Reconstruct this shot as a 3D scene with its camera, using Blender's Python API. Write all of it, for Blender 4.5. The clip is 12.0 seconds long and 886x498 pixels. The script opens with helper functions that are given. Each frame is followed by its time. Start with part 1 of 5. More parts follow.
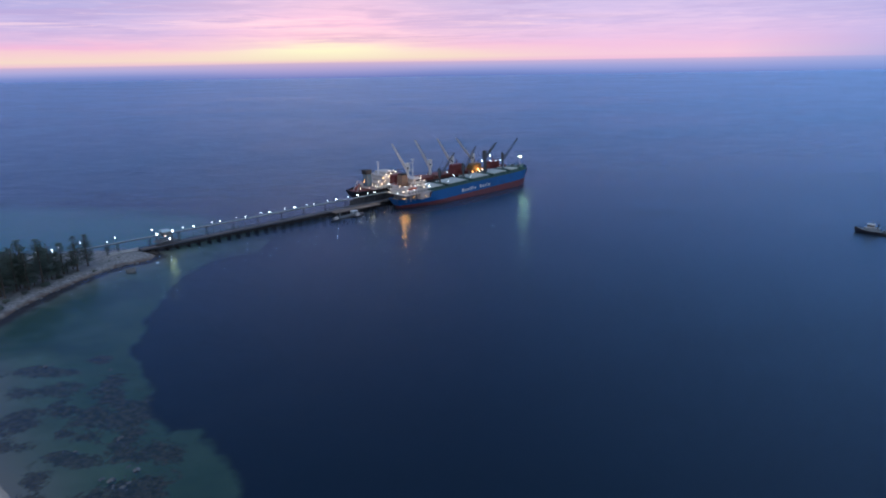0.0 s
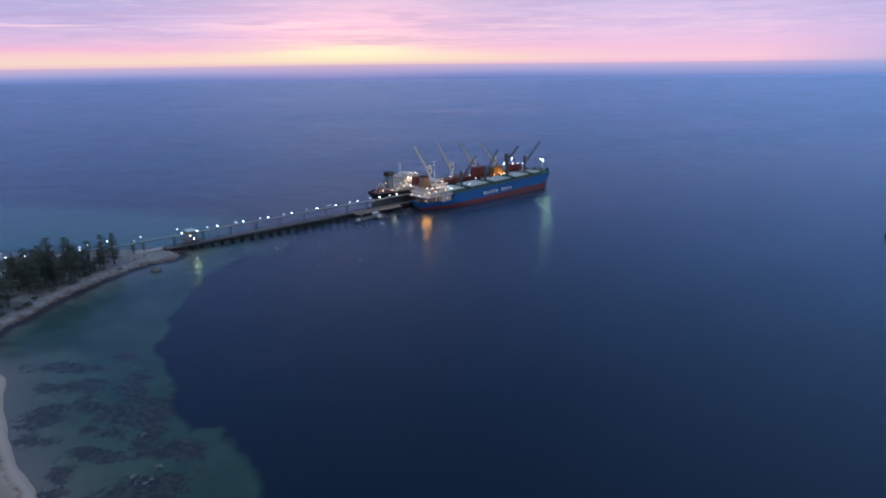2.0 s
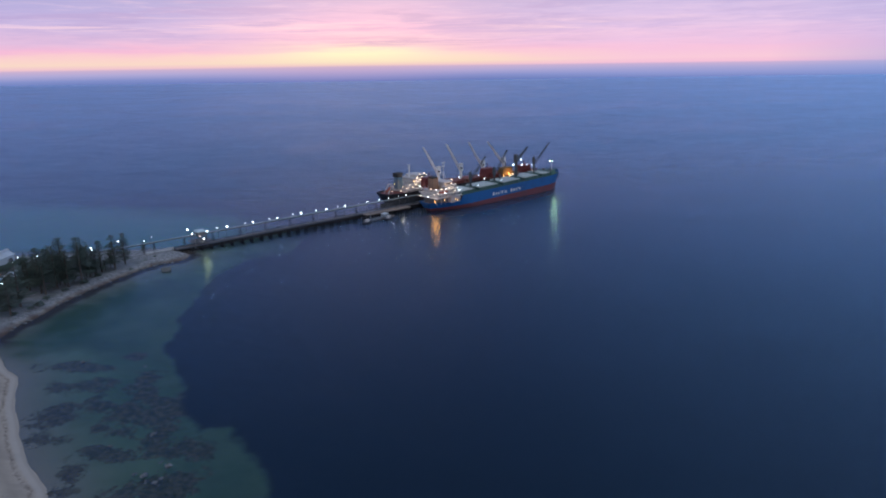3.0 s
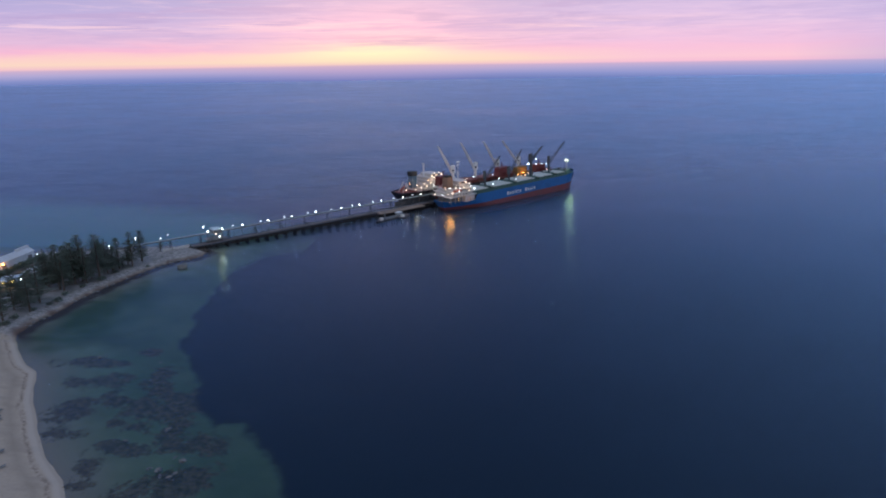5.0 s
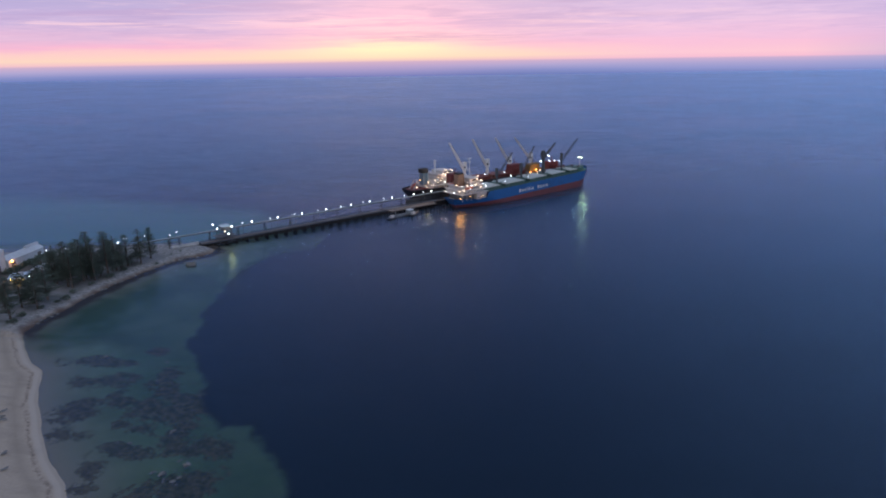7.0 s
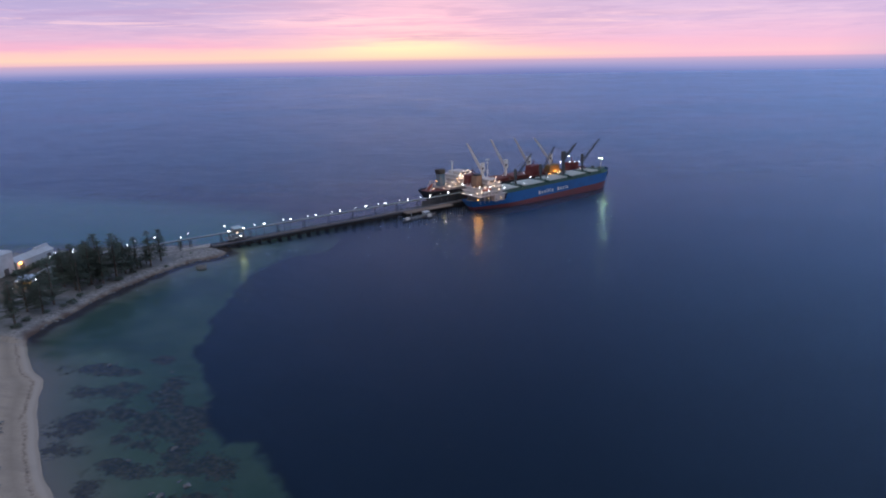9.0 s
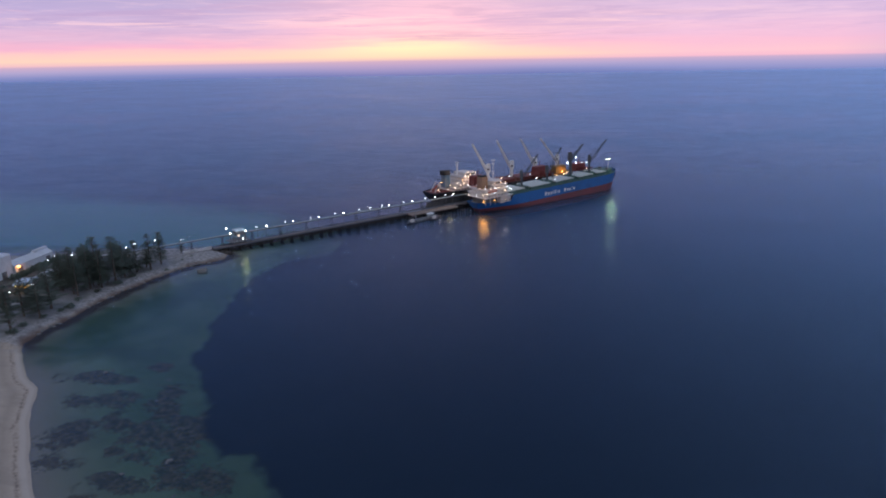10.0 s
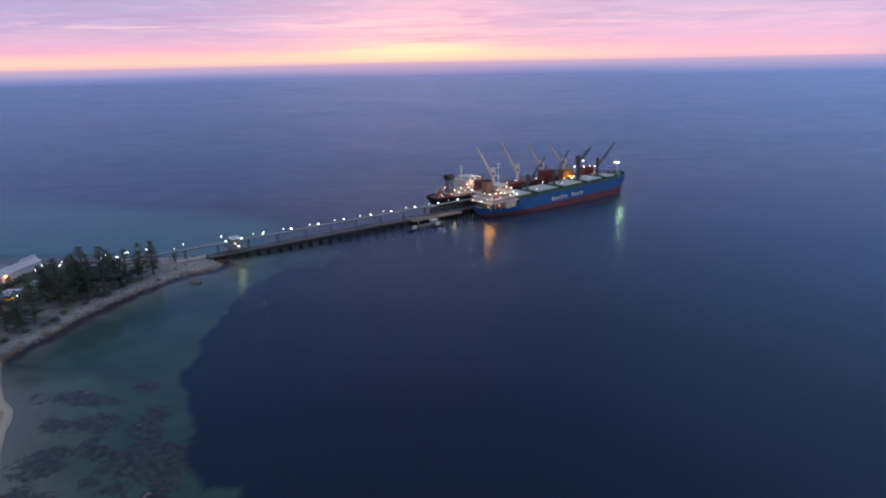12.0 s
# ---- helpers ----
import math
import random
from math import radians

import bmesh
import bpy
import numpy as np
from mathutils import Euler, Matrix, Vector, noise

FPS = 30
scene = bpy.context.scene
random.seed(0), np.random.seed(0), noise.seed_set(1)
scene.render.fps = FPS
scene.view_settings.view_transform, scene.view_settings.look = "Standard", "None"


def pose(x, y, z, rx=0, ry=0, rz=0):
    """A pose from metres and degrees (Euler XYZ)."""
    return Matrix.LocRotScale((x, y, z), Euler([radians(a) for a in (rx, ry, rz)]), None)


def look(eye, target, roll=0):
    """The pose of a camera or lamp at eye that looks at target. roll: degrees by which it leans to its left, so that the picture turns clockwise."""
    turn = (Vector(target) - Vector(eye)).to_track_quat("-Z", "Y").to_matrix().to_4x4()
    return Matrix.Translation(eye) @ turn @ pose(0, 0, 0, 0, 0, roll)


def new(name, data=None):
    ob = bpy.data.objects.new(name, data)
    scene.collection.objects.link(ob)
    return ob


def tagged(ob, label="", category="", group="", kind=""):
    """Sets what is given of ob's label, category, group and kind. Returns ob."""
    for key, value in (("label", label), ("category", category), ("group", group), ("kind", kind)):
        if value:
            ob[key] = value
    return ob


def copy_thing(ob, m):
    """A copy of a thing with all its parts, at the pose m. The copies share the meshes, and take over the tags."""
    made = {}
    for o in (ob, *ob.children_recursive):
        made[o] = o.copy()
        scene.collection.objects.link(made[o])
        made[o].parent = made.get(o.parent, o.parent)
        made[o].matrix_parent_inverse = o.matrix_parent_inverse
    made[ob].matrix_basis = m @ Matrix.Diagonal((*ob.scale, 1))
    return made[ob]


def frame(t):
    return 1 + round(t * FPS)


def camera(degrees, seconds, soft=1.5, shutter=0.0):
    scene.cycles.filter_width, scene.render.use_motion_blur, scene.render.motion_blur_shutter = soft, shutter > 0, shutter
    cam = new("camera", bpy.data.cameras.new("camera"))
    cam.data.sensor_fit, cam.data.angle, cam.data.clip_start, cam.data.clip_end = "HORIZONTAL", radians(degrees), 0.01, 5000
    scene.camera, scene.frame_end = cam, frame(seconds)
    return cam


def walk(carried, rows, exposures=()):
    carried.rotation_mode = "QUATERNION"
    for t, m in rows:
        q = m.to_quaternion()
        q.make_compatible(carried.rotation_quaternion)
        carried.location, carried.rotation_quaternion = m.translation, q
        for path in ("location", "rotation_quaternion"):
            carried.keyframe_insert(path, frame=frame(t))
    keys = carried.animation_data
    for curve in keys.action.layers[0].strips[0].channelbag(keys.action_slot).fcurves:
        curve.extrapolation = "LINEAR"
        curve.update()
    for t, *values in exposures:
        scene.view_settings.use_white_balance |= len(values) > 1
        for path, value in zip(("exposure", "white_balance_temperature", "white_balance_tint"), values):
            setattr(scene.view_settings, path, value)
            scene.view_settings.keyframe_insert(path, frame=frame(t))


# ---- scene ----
cam = camera(67.9, 12.0, soft=1.9)
PATH = [
    (0.0, 0.00, 0.00, 120.00, 0.002, -16.043, -0.881),
    (0.5, 0.06, -0.22, 120.29, 0.473, -16.001, -0.815),
    (1.0, 0.06, -0.23, 120.39, 0.954, -15.934, -0.753),
    (1.5, -0.07, -0.15, 120.31, 1.418, -15.872, -0.706),
    (2.0, -0.17, 0.03, 120.20, 1.874, -15.820, -0.696),
    (2.5, -0.19, 0.18, 120.14, 2.307, -15.773, -0.731),
    (3.0, -0.19, 0.23, 120.09, 2.671, -15.721, -0.790),
    (5.0, 0.40, 0.19, 119.91, 3.994, -15.772, -0.815),
    (5.5, 0.07, 0.84, 119.82, 4.126, -15.858, -0.791),
    (6.0, -0.07, 2.15, 119.63, 4.365, -15.944, -0.825),
    (6.5, 0.04, 4.04, 119.45, 4.658, -16.016, -0.835),
    (7.0, 0.16, 6.36, 119.51, 5.022, -16.077, -0.850),
    (9.0, -1.13, 20.16, 118.80, 6.532, -16.125, -0.868),
    (9.5, -1.36, 24.04, 118.68, 6.813, -16.151, -0.916),
    (10.0, -1.70, 28.11, 118.52, 7.012, -16.126, -0.954),
    (10.5, -2.05, 32.25, 118.31, 7.166, -16.076, -1.013),
    (11.0, -2.31, 36.49, 118.11, 7.302, -16.020, -1.058),
    (11.5, -2.44, 40.73, 117.91, 7.401, -15.981, -1.117),
    (12.0, -2.27, 44.92, 117.88, 7.518, -15.965, -1.189),
]
walk(cam, [(t, pose(x, y, z, 90 + pitch, 0, yaw) @ pose(0, 0, 0, 0, 0, roll)) for t, x, y, z, yaw, pitch, roll in PATH],
     [(0.0, 0.0, 5850, 0), (2.5, 0.0, 6100, 2), (6.5, 0.0, 6450, 6), (9.5, 0.0, 6620, 8), (12.0, 0.0, 6720, 9)])

# ---- world: dusk sky, glow low over the sea, soft blue-violet above ----
world = bpy.data.worlds.new("dusk_sky")
scene.world = world
world.use_nodes = True
wt = world.node_tree
wt.nodes.clear()


def ramp_of(tree, stops, interpolation="LINEAR"):
    r = tree.nodes.new("ShaderNodeValToRGB")
    r.color_ramp.interpolation = interpolation
    el = r.color_ramp.elements
    while len(el) < len(stops):
        el.new(0.5)
    for e, (p, c) in zip(el, stops):
        e.position, e.color = p, (*c, 1)
    return r


def srgb(r, g, b):
    return tuple(((v / 255 + 0.055) / 1.055) ** 2.4 if v > 10 else v / 255 / 12.92 for v in (r, g, b))


def wmath(op, a, b=None, clamp=False):
    n = wt.nodes.new("ShaderNodeMath")
    n.operation, n.use_clamp = op, clamp
    for i, v in enumerate((a, b)):
        if v is None:
            continue
        if isinstance(v, (int, float)):
            n.inputs[i].default_value = v
        else:
            wt.links.new(v, n.inputs[i])
    return n.outputs[0]


def wmix(f, a, b, blend="MIX"):
    n = wt.nodes.new("ShaderNodeMix")
    n.data_type, n.blend_type = "RGBA", blend
    for s, v in ((n.inputs[0], f), (n.inputs[6], a), (n.inputs[7], b)):
        if isinstance(v, (int, float)):
            s.default_value = v
        elif isinstance(v, tuple):
            s.default_value = (*v, 1)
        else:
            wt.links.new(v, s)
    return n.outputs[2]


wc = wt.nodes.new("ShaderNodeTexCoord")
wsep = wt.nodes.new("ShaderNodeSeparateXYZ")
wt.links.new(wc.outputs["Generated"], wsep.inputs[0])
wx, wy, wz = wsep.outputs
# cloud forms: noise in bearing and height, drawn out along the horizon
az = wmath("ARCTAN2", wx, wy)


def wnoise(across, up, detail, rough, seed, distort=0.0):
    v = wt.nodes.new("ShaderNodeCombineXYZ")
    wt.links.new(wmath("MULTIPLY", az, across), v.inputs[0])
    wt.links.new(wmath("MULTIPLY", wz, up), v.inputs[1])
    v.inputs[2].default_value = seed
    n = wt.nodes.new("ShaderNodeTexNoise")
    n.inputs["Scale"].default_value, n.inputs["Detail"].default_value = 1.0, detail
    n.inputs["Roughness"].default_value, n.inputs["Distortion"].default_value = rough, distort
    wt.links.new(v.outputs[0], n.inputs["Vector"])
    return n.outputs["Fac"]


def wstep(v, a, b):
    return wmath("DIVIDE", wmath("SUBTRACT", v, a), b - a, True)


def whump(v, mid, width):
    """One at mid, falling off smoothly to either side."""
    q = wmath("DIVIDE", wmath("SUBTRACT", v, mid), width)
    return wmath("EXPONENT", wmath("MULTIPLY", wmath("MULTIPLY", q, q), -1.0))


billow = wnoise(9.0, 85.0, 5.0, 0.62, 3.1, 0.5)
broad = wnoise(3.0, 26.0, 3.0, 0.5, 7.7)
lift = wmath("MULTIPLY", wmath("SUBTRACT", billow, 0.5), wmath("MULTIPLY", wstep(wz, 0.004, 0.022), 0.022))
el = wmath("ADD", wz, lift)
# elevation bands, sine of elevation from -0.03 to 0.11
low = wmath("DIVIDE", wmath("ADD", el, 0.03), 0.14, True)
GLOW = ramp_of(wt, [
    (0.000, srgb(108, 119, 179)), (0.046, srgb(118, 125, 186)), (0.100, srgb(160, 150, 200)), (0.150, srgb(190, 165, 206)), (0.196, srgb(214, 178, 204)),
    (0.214, srgb(250, 206, 196)), (0.245, srgb(255, 228, 196)), (0.330, srgb(255, 245, 203)), (0.385, srgb(255, 226, 206)),
    (0.450, srgb(252, 200, 218)), (0.560, srgb(248, 190, 222)), (0.660, srgb(222, 182, 222)), (0.800, srgb(196, 172, 220)), (1.000, srgb(160, 160, 208))])
SIDE = ramp_of(wt, [
    (0.000, srgb(100, 116, 178)), (0.046, srgb(103, 119, 180)), (0.100, srgb(134, 142, 199)), (0.150, srgb(180, 168, 212)), (0.190, srgb(206, 176, 208)),
    (0.206, srgb(246, 196, 204)), (0.245, srgb(255, 216, 198)), (0.300, srgb(255, 208, 204)), (0.360, srgb(248, 186, 214)), (0.440, srgb(228, 186, 220)),
    (0.560, srgb(206, 182, 224)), (0.700, srgb(184, 170, 220)), (0.860, srgb(168, 162, 214)), (1.000, srgb(150, 158, 208))])
EAST = ramp_of(wt, [
    (0.000, srgb(102, 118, 180)), (0.046, srgb(112, 128, 189)), (0.100, srgb(149, 152, 207)), (0.150, srgb(176, 166, 212)), (0.190, srgb(204, 176, 212)),
    (0.206, srgb(250, 192, 214)), (0.250, srgb(255, 202, 216)), (0.340, srgb(250, 194, 220)), (0.440, srgb(240, 194, 226)),
    (0.580, srgb(224, 192, 230)), (0.760, srgb(208, 184, 226)), (1.000, srgb(164, 164, 212))])
COOL = ramp_of(wt, [
    (0.000, srgb(98, 124, 186)), (0.050, srgb(110, 132, 194)), (0.120, srgb(136, 153, 211)), (0.200, srgb(156, 167, 219)), (0.300, srgb(178, 172, 222)),
    (0.450, srgb(194, 180, 226)), (0.650, srgb(184, 178, 224)), (1.000, srgb(150, 160, 210))])
for r in (GLOW, SIDE, EAST, COOL):
    wt.links.new(low, r.inputs[0])
# the glow stands nine degrees left of the first view, fading to peach on its left and to pink on its right
bear = wmath("ADD", az, wmath("MULTIPLY", wmath("SUBTRACT", broad, 0.5), 0.16))
glow_f = whump(bear, -0.17, 0.155)
east_f = wstep(bear, -0.02, 0.24)
cool_f = wstep(az, 0.40, 0.66)
band = wmix(east_f, SIDE.outputs[0], EAST.outputs[0])
band = wmix(glow_f, band, GLOW.outputs[0])
band = wmix(cool_f, band, COOL.outputs[0])
# lit undersides of the cloud over the glow
lit = wmath("MULTIPLY", wstep(wnoise(5.0, 95.0, 4.0, 0.6, 11.3, 0.4), 0.46, 0.62), whump(wz, 0.046, 0.016))
band = wmix(wmath("MULTIPLY", wmath("MULTIPLY", lit, whump(az, -0.08, 0.34)), 0.75), band, srgb(255, 208, 224))
# broad mauve cloud, thin at the bottom, gathered higher up
bank = wmath("MULTIPLY", wstep(wnoise(5.5, 72.0, 6.0, 0.62, 1.4, 0.8), 0.47, 0.575), wstep(wz, 0.028, 0.056))
bank = wmath("MULTIPLY", bank, wmath("SUBTRACT", 1.0, wmath("MULTIPLY", wstep(az, -0.05, 0.3), 0.6)))
band = wmix(wmath("MULTIPLY", bank, 0.72), band, srgb(184, 162, 212))
# narrow dark bars across the top of the glow
bars = wmath("MULTIPLY", wstep(wnoise(6.0, 210.0, 6.0, 0.6, 5.2, 0.5), 0.47, 0.58), whump(wz, 0.032, 0.009))
band = wmix(wmath("MULTIPLY", wmath("MULTIPLY", bars, wmath("MULTIPLY", wstep(az, -0.34, -0.16), wstep(az, 0.22, 0.04))), 0.75), band, srgb(206, 170, 204))
# pale wisps where the cloud thins
wisp = wmath("MULTIPLY", wstep(wnoise(7.5, 190.0, 5.0, 0.62, 9.6, 0.6), 0.55, 0.66), whump(wz, 0.052, 0.012))
band = wmix(wmath("MULTIPLY", wmath("MULTIPLY", wisp, wstep(az, 0.45, 0.2)), 0.7), band, srgb(250, 210, 228))
# fine mottling of the whole cloud sheet
grainy = wmath("MULTIPLY", wmath("SUBTRACT", wnoise(16.0, 230.0, 6.0, 0.68, 13.9, 0.8), 0.5), wstep(wz, 0.016, 0.034))
band = wmix(wmath("MULTIPLY", grainy, 1.1, True), band, srgb(255, 212, 232))
band = wmix(wmath("MULTIPLY", grainy, -1.1, True), band, srgb(180, 158, 208))
HIGH = ramp_of(wt, [
    (0.00, srgb(116, 136, 202)), (0.06, srgb(86, 116, 190)), (0.35, srgb(66, 111, 178)), (1.00, srgb(76, 110, 168))])
wt.links.new(wmath("DIVIDE", wmath("SUBTRACT", wz, 0.10), 0.9, True), HIGH.inputs[0])
# the sky away from the sea is pale mauve cloud, open blue over the sea
BACK = srgb(170, 170, 184)
away = wmath("DIVIDE", wmath("SUBTRACT", 0.45, wmath("SUBTRACT", wy, wmath("MULTIPLY", wz, 0.35))), 0.9, True)
clear = wmath("DIVIDE", wmath("SUBTRACT", wx, 0.05), 0.46, True)
high_col = wmix(clear, HIGH.outputs[0], srgb(144, 182, 244))
high_col = wmix(away, high_col, BACK)
sky_col = wmix(wmath("DIVIDE", wmath("SUBTRACT", wz, 0.085), 0.05, True), band, high_col)
nishita = wt.nodes.new("ShaderNodeTexSky")
nishita.sky_type, nishita.sun_disc = "NISHITA", False
nishita.sun_elevation, nishita.sun_rotation = radians(2.0), radians(-8.0)
above = wmath("MULTIPLY", wmath("DIVIDE", wz, 0.3, True), 0.05)
sky_col = wmix(above, sky_col, nishita.outputs[0], "ADD")
wbg = wt.nodes.new("ShaderNodeBackground")
wout = wt.nodes.new("ShaderNodeOutputWorld")
wt.links.new(sky_col, wbg.inputs[0])
wbg.inputs[1].default_value = 1.0
wt.links.new(wbg.outputs[0], wout.inputs[0])

sun = new("sun", bpy.data.lights.new("sun", "SUN"))
sun.data.energy, sun.data.angle, sun.data.color = 0.02, radians(30), (1.0, 0.72, 0.66)
sun.matrix_world = look((0, 0, 0), (0.14, -0.99, -0.07))

# ---- materials ----


class Nodes:
    """A short hand for node trees of materials."""

    def __init__(self, name):
        self.m = bpy.data.materials.new(name)
        self.m.use_nodes = True
        self.t = self.m.node_tree
        self.t.nodes.clear()
        self.out = self.t.nodes.new("ShaderNodeOutputMaterial")

    def put(self, socket, v):
        if v is None:
            return
        if isinstance(v, (int, float)):
            socket.default_value = v
        elif isinstance(v, tuple):
            socket.default_value = (*v, 1) if len(socket.default_value) == 4 and len(v) == 3 else v
        else:
            self.t.links.new(v, socket)

    def math(self, op, a, b=None, clamp=False):
        n = self.t.nodes.new("ShaderNodeMath")
        n.operation, n.use_clamp = op, clamp
        self.put(n.inputs[0], a)
        self.put(n.inputs[1], b)
        return n.outputs[0]

    def mix(self, f, a, b, blend="MIX"):
        n = self.t.nodes.new("ShaderNodeMix")
        n.data_type, n.blend_type = "RGBA", blend
        self.put(n.inputs[0], f)
        self.put(n.inputs[6], a)
        self.put(n.inputs[7], b)
        return n.outputs[2]

    def coords(self, scale=(1, 1, 1), turn=0.0):
        c = self.t.nodes.new("ShaderNodeTexCoord")
        m = self.t.nodes.new("ShaderNodeMapping")
        m.inputs["Scale"].default_value = scale
        m.inputs["Rotation"].default_value = (0, 0, radians(turn))
        self.t.links.new(c.outputs["Object"], m.inputs["Vector"])
        return m.outputs[0]

    def noise(self, scale, detail=3.0, rough=0.55, vector=None, distort=0.0):
        n = self.t.nodes.new("ShaderNodeTexNoise")
        n.inputs["Scale"].default_value, n.inputs["Detail"].default_value = scale, detail
        n.inputs["Roughness"].default_value, n.inputs["Distortion"].default_value = rough, distort
        self.t.links.new(vector or self.coords(), n.inputs["Vector"])
        return n.outputs["Fac"]

    def attr(self, name):
        n = self.t.nodes.new("ShaderNodeAttribute")
        n.attribute_name = name
        return n.outputs["Fac"]

    def step(self, v, a, b):
        return self.math("DIVIDE", self.math("SUBTRACT", v, a), b - a, True)

    def bump(self, height, strength, distance, normal=None):
        n = self.t.nodes.new("ShaderNodeBump")
        n.inputs["Distance"].default_value = distance
        self.put(n.inputs["Strength"], strength)
        self.put(n.inputs["Height"], height)
        self.put(n.inputs["Normal"], normal)
        return n.outputs[0]

    def surface(self, color, rough, metal=0.0, normal=None, emit=None, power=0.0):
        b = self.t.nodes.new("ShaderNodeBsdfPrincipled")
        self.put(b.inputs["Base Color"], color)
        self.put(b.inputs["Roughness"], rough)
        self.put(b.inputs["Metallic"], metal)
        self.put(b.inputs["Normal"], normal)
        if emit:
            self.put(b.inputs["Emission Color"], emit)
            b.inputs["Emission Strength"].default_value = power
        self.t.links.new(b.outputs[0], self.out.inputs[0])
        return self.m


def plain(name, color, rough=0.6, metal=0.0, wear=(0.3, 0.26, 0.22), amount=0.35, grain=2.0, relief=0.02):
    """Paint, concrete or steel with grain, broad stains and fine relief."""
    n = Nodes(name)
    fine, broad_ = n.noise(grain, 4.0), n.noise(grain * 0.13, 4.0, 0.65)
    dark = tuple(c * 0.72 for c in color)
    c = n.mix(fine, dark, tuple(min(1, c_ * 1.18) for c_ in color))
    c = n.mix(n.math("MULTIPLY", n.step(broad_, 0.5, 0.68), amount), c, wear)
    return n.surface(c, n.math("ADD", rough - 0.1, n.math("MULTIPLY", fine, 0.2)), metal, n.bump(fine, 0.4, relief))


def glow(name, color, power):
    n = Nodes(name)
    n.m.cycles.emission_sampling = "NONE"
    return n.surface((0.8, 0.8, 0.8), 0.4, emit=color, power=power)


HULL_BLUE = plain("hull_blue_paint", (0.024, 0.152, 0.43), 0.45, wear=(0.03, 0.09, 0.22), amount=0.5, grain=0.5)
HULL_RED = plain("antifouling_red", (0.21, 0.062, 0.072), 0.6, wear=(0.12, 0.065, 0.07), amount=0.6, grain=0.4)
HULL_DARK = plain("hull_black_paint", (0.020, 0.024, 0.038), 0.5, grain=0.6)
DECK_GREEN = plain("deck_green_paint", (0.075, 0.16, 0.145), 0.6, wear=(0.14, 0.09, 0.06), amount=0.4, grain=0.5)
DECK_RED = plain("deck_red_oxide", (0.22, 0.065, 0.055), 0.7, grain=0.5)
HATCH = plain("hatch_cover_paint", (0.60, 0.66, 0.62), 0.55, wear=(0.36, 0.34, 0.30), amount=0.4, grain=0.4)
LETTER = plain("white_lettering_paint", (0.88, 0.90, 0.92), 0.45, amount=0.1, grain=0.5)
WHITE = plain("ship_white_paint", (0.68, 0.655, 0.635), 0.5, wear=(0.42, 0.30, 0.22), amount=0.35, grain=0.6)
CREAM = plain("crane_cream_paint", (0.90, 0.90, 0.86), 0.5, wear=(0.6, 0.5, 0.4), amount=0.2, grain=0.6)
CRANE_GREY = plain("crane_grey_paint", (0.075, 0.09, 0.105), 0.55, wear=(0.10, 0.07, 0.05), amount=0.3, grain=0.6)
FUNNEL_BROWN = plain("funnel_tan_paint", (0.32, 0.20, 0.13), 0.55, wear=(0.14, 0.08, 0.06), amount=0.4, grain=0.6)
MAROON = plain("maroon_cladding", (0.17, 0.030, 0.030), 0.6, grain=0.5)
LOADER_YELLOW = plain("loader_yellow_paint", (0.24, 0.135, 0.035), 0.55, grain=0.6)
FUNNEL_TEAL = plain("funnel_blue_grey_paint", (0.10, 0.19, 0.27), 0.5, grain=0.6)
DULL_RED = plain("faded_red_paint", (0.36, 0.10, 0.075), 0.5, grain=0.8)
ORANGE = plain("rescue_orange", (0.75, 0.13, 0.03), 0.45, grain=0.8)
STEEL = plain("weathered_steel", (0.20, 0.21, 0.22), 0.55, 0.3, wear=(0.16, 0.09, 0.05), amount=0.5, grain=0.8)
TRESTLE = plain("dark_trestle_steel", (0.07, 0.08, 0.095), 0.6, 0.2, grain=0.8)
# Pale roof sheet; the cyan lamplight on it is put into the colour
CYAN_LIT_ROOF = plain("cyan_lit_roof_sheet", (0.52, 0.68, 0.74), 0.5, wear=(0.35, 0.38, 0.40), amount=0.25, grain=0.5)
GALLERY = plain("pale_green_cladding", (0.40, 0.50, 0.50), 0.5, 0.05, grain=0.5)
GALV = plain("galvanised_cladding", (0.34, 0.39, 0.43), 0.5, 0.1, grain=0.5)
CONCRETE = plain("jetty_concrete", (0.105, 0.125, 0.160), 0.42, wear=(0.20, 0.175, 0.155), amount=0.3, grain=0.8)
APRON = plain("apron_concrete", (0.29, 0.235, 0.20), 0.85, wear=(0.14, 0.13, 0.12), amount=0.6, grain=0.6)
PALECRETE = plain("pale_concrete", (0.68, 0.71, 0.73), 0.85, wear=(0.32, 0.32, 0.32), amount=0.5, grain=0.8)
PILE = plain("pile_tarred_timber", (0.030, 0.030, 0.034), 0.85, wear=(0.06, 0.055, 0.05), amount=0.5, grain=0.8)
ROOF = plain("pale_roof_sheet", (0.66, 0.70, 0.74), 0.5, wear=(0.35, 0.32, 0.30), amount=0.3, grain=0.5)
WALL = plain("shed_wall_sheet", (0.36, 0.365, 0.37), 0.6, grain=0.5)
GLASS = plain("dark_window_glass", (0.015, 0.02, 0.03), 0.12, wear=(0.02, 0.02, 0.03), amount=0.1, relief=0.0)
DARKROCK = plain("wet_dark_rock", (0.055, 0.048, 0.043), 0.8, wear=(0.12, 0.10, 0.09), amount=0.5, grain=0.9, relief=0.15)
ROCK = plain("shore_rock", (0.19, 0.195, 0.20), 0.9, wear=(0.44, 0.45, 0.46), amount=0.6, grain=0.9, relief=0.15)
RUBBER = plain("black_rubber", (0.02, 0.02, 0.022), 0.8, grain=1.0)
BARK = plain("pine_bark", (0.15, 0.125, 0.105), 0.9, grain=1.5)
LAMP_WHITE = glow("lamp_cool_white", (0.86, 0.95, 1.0), 11.0)
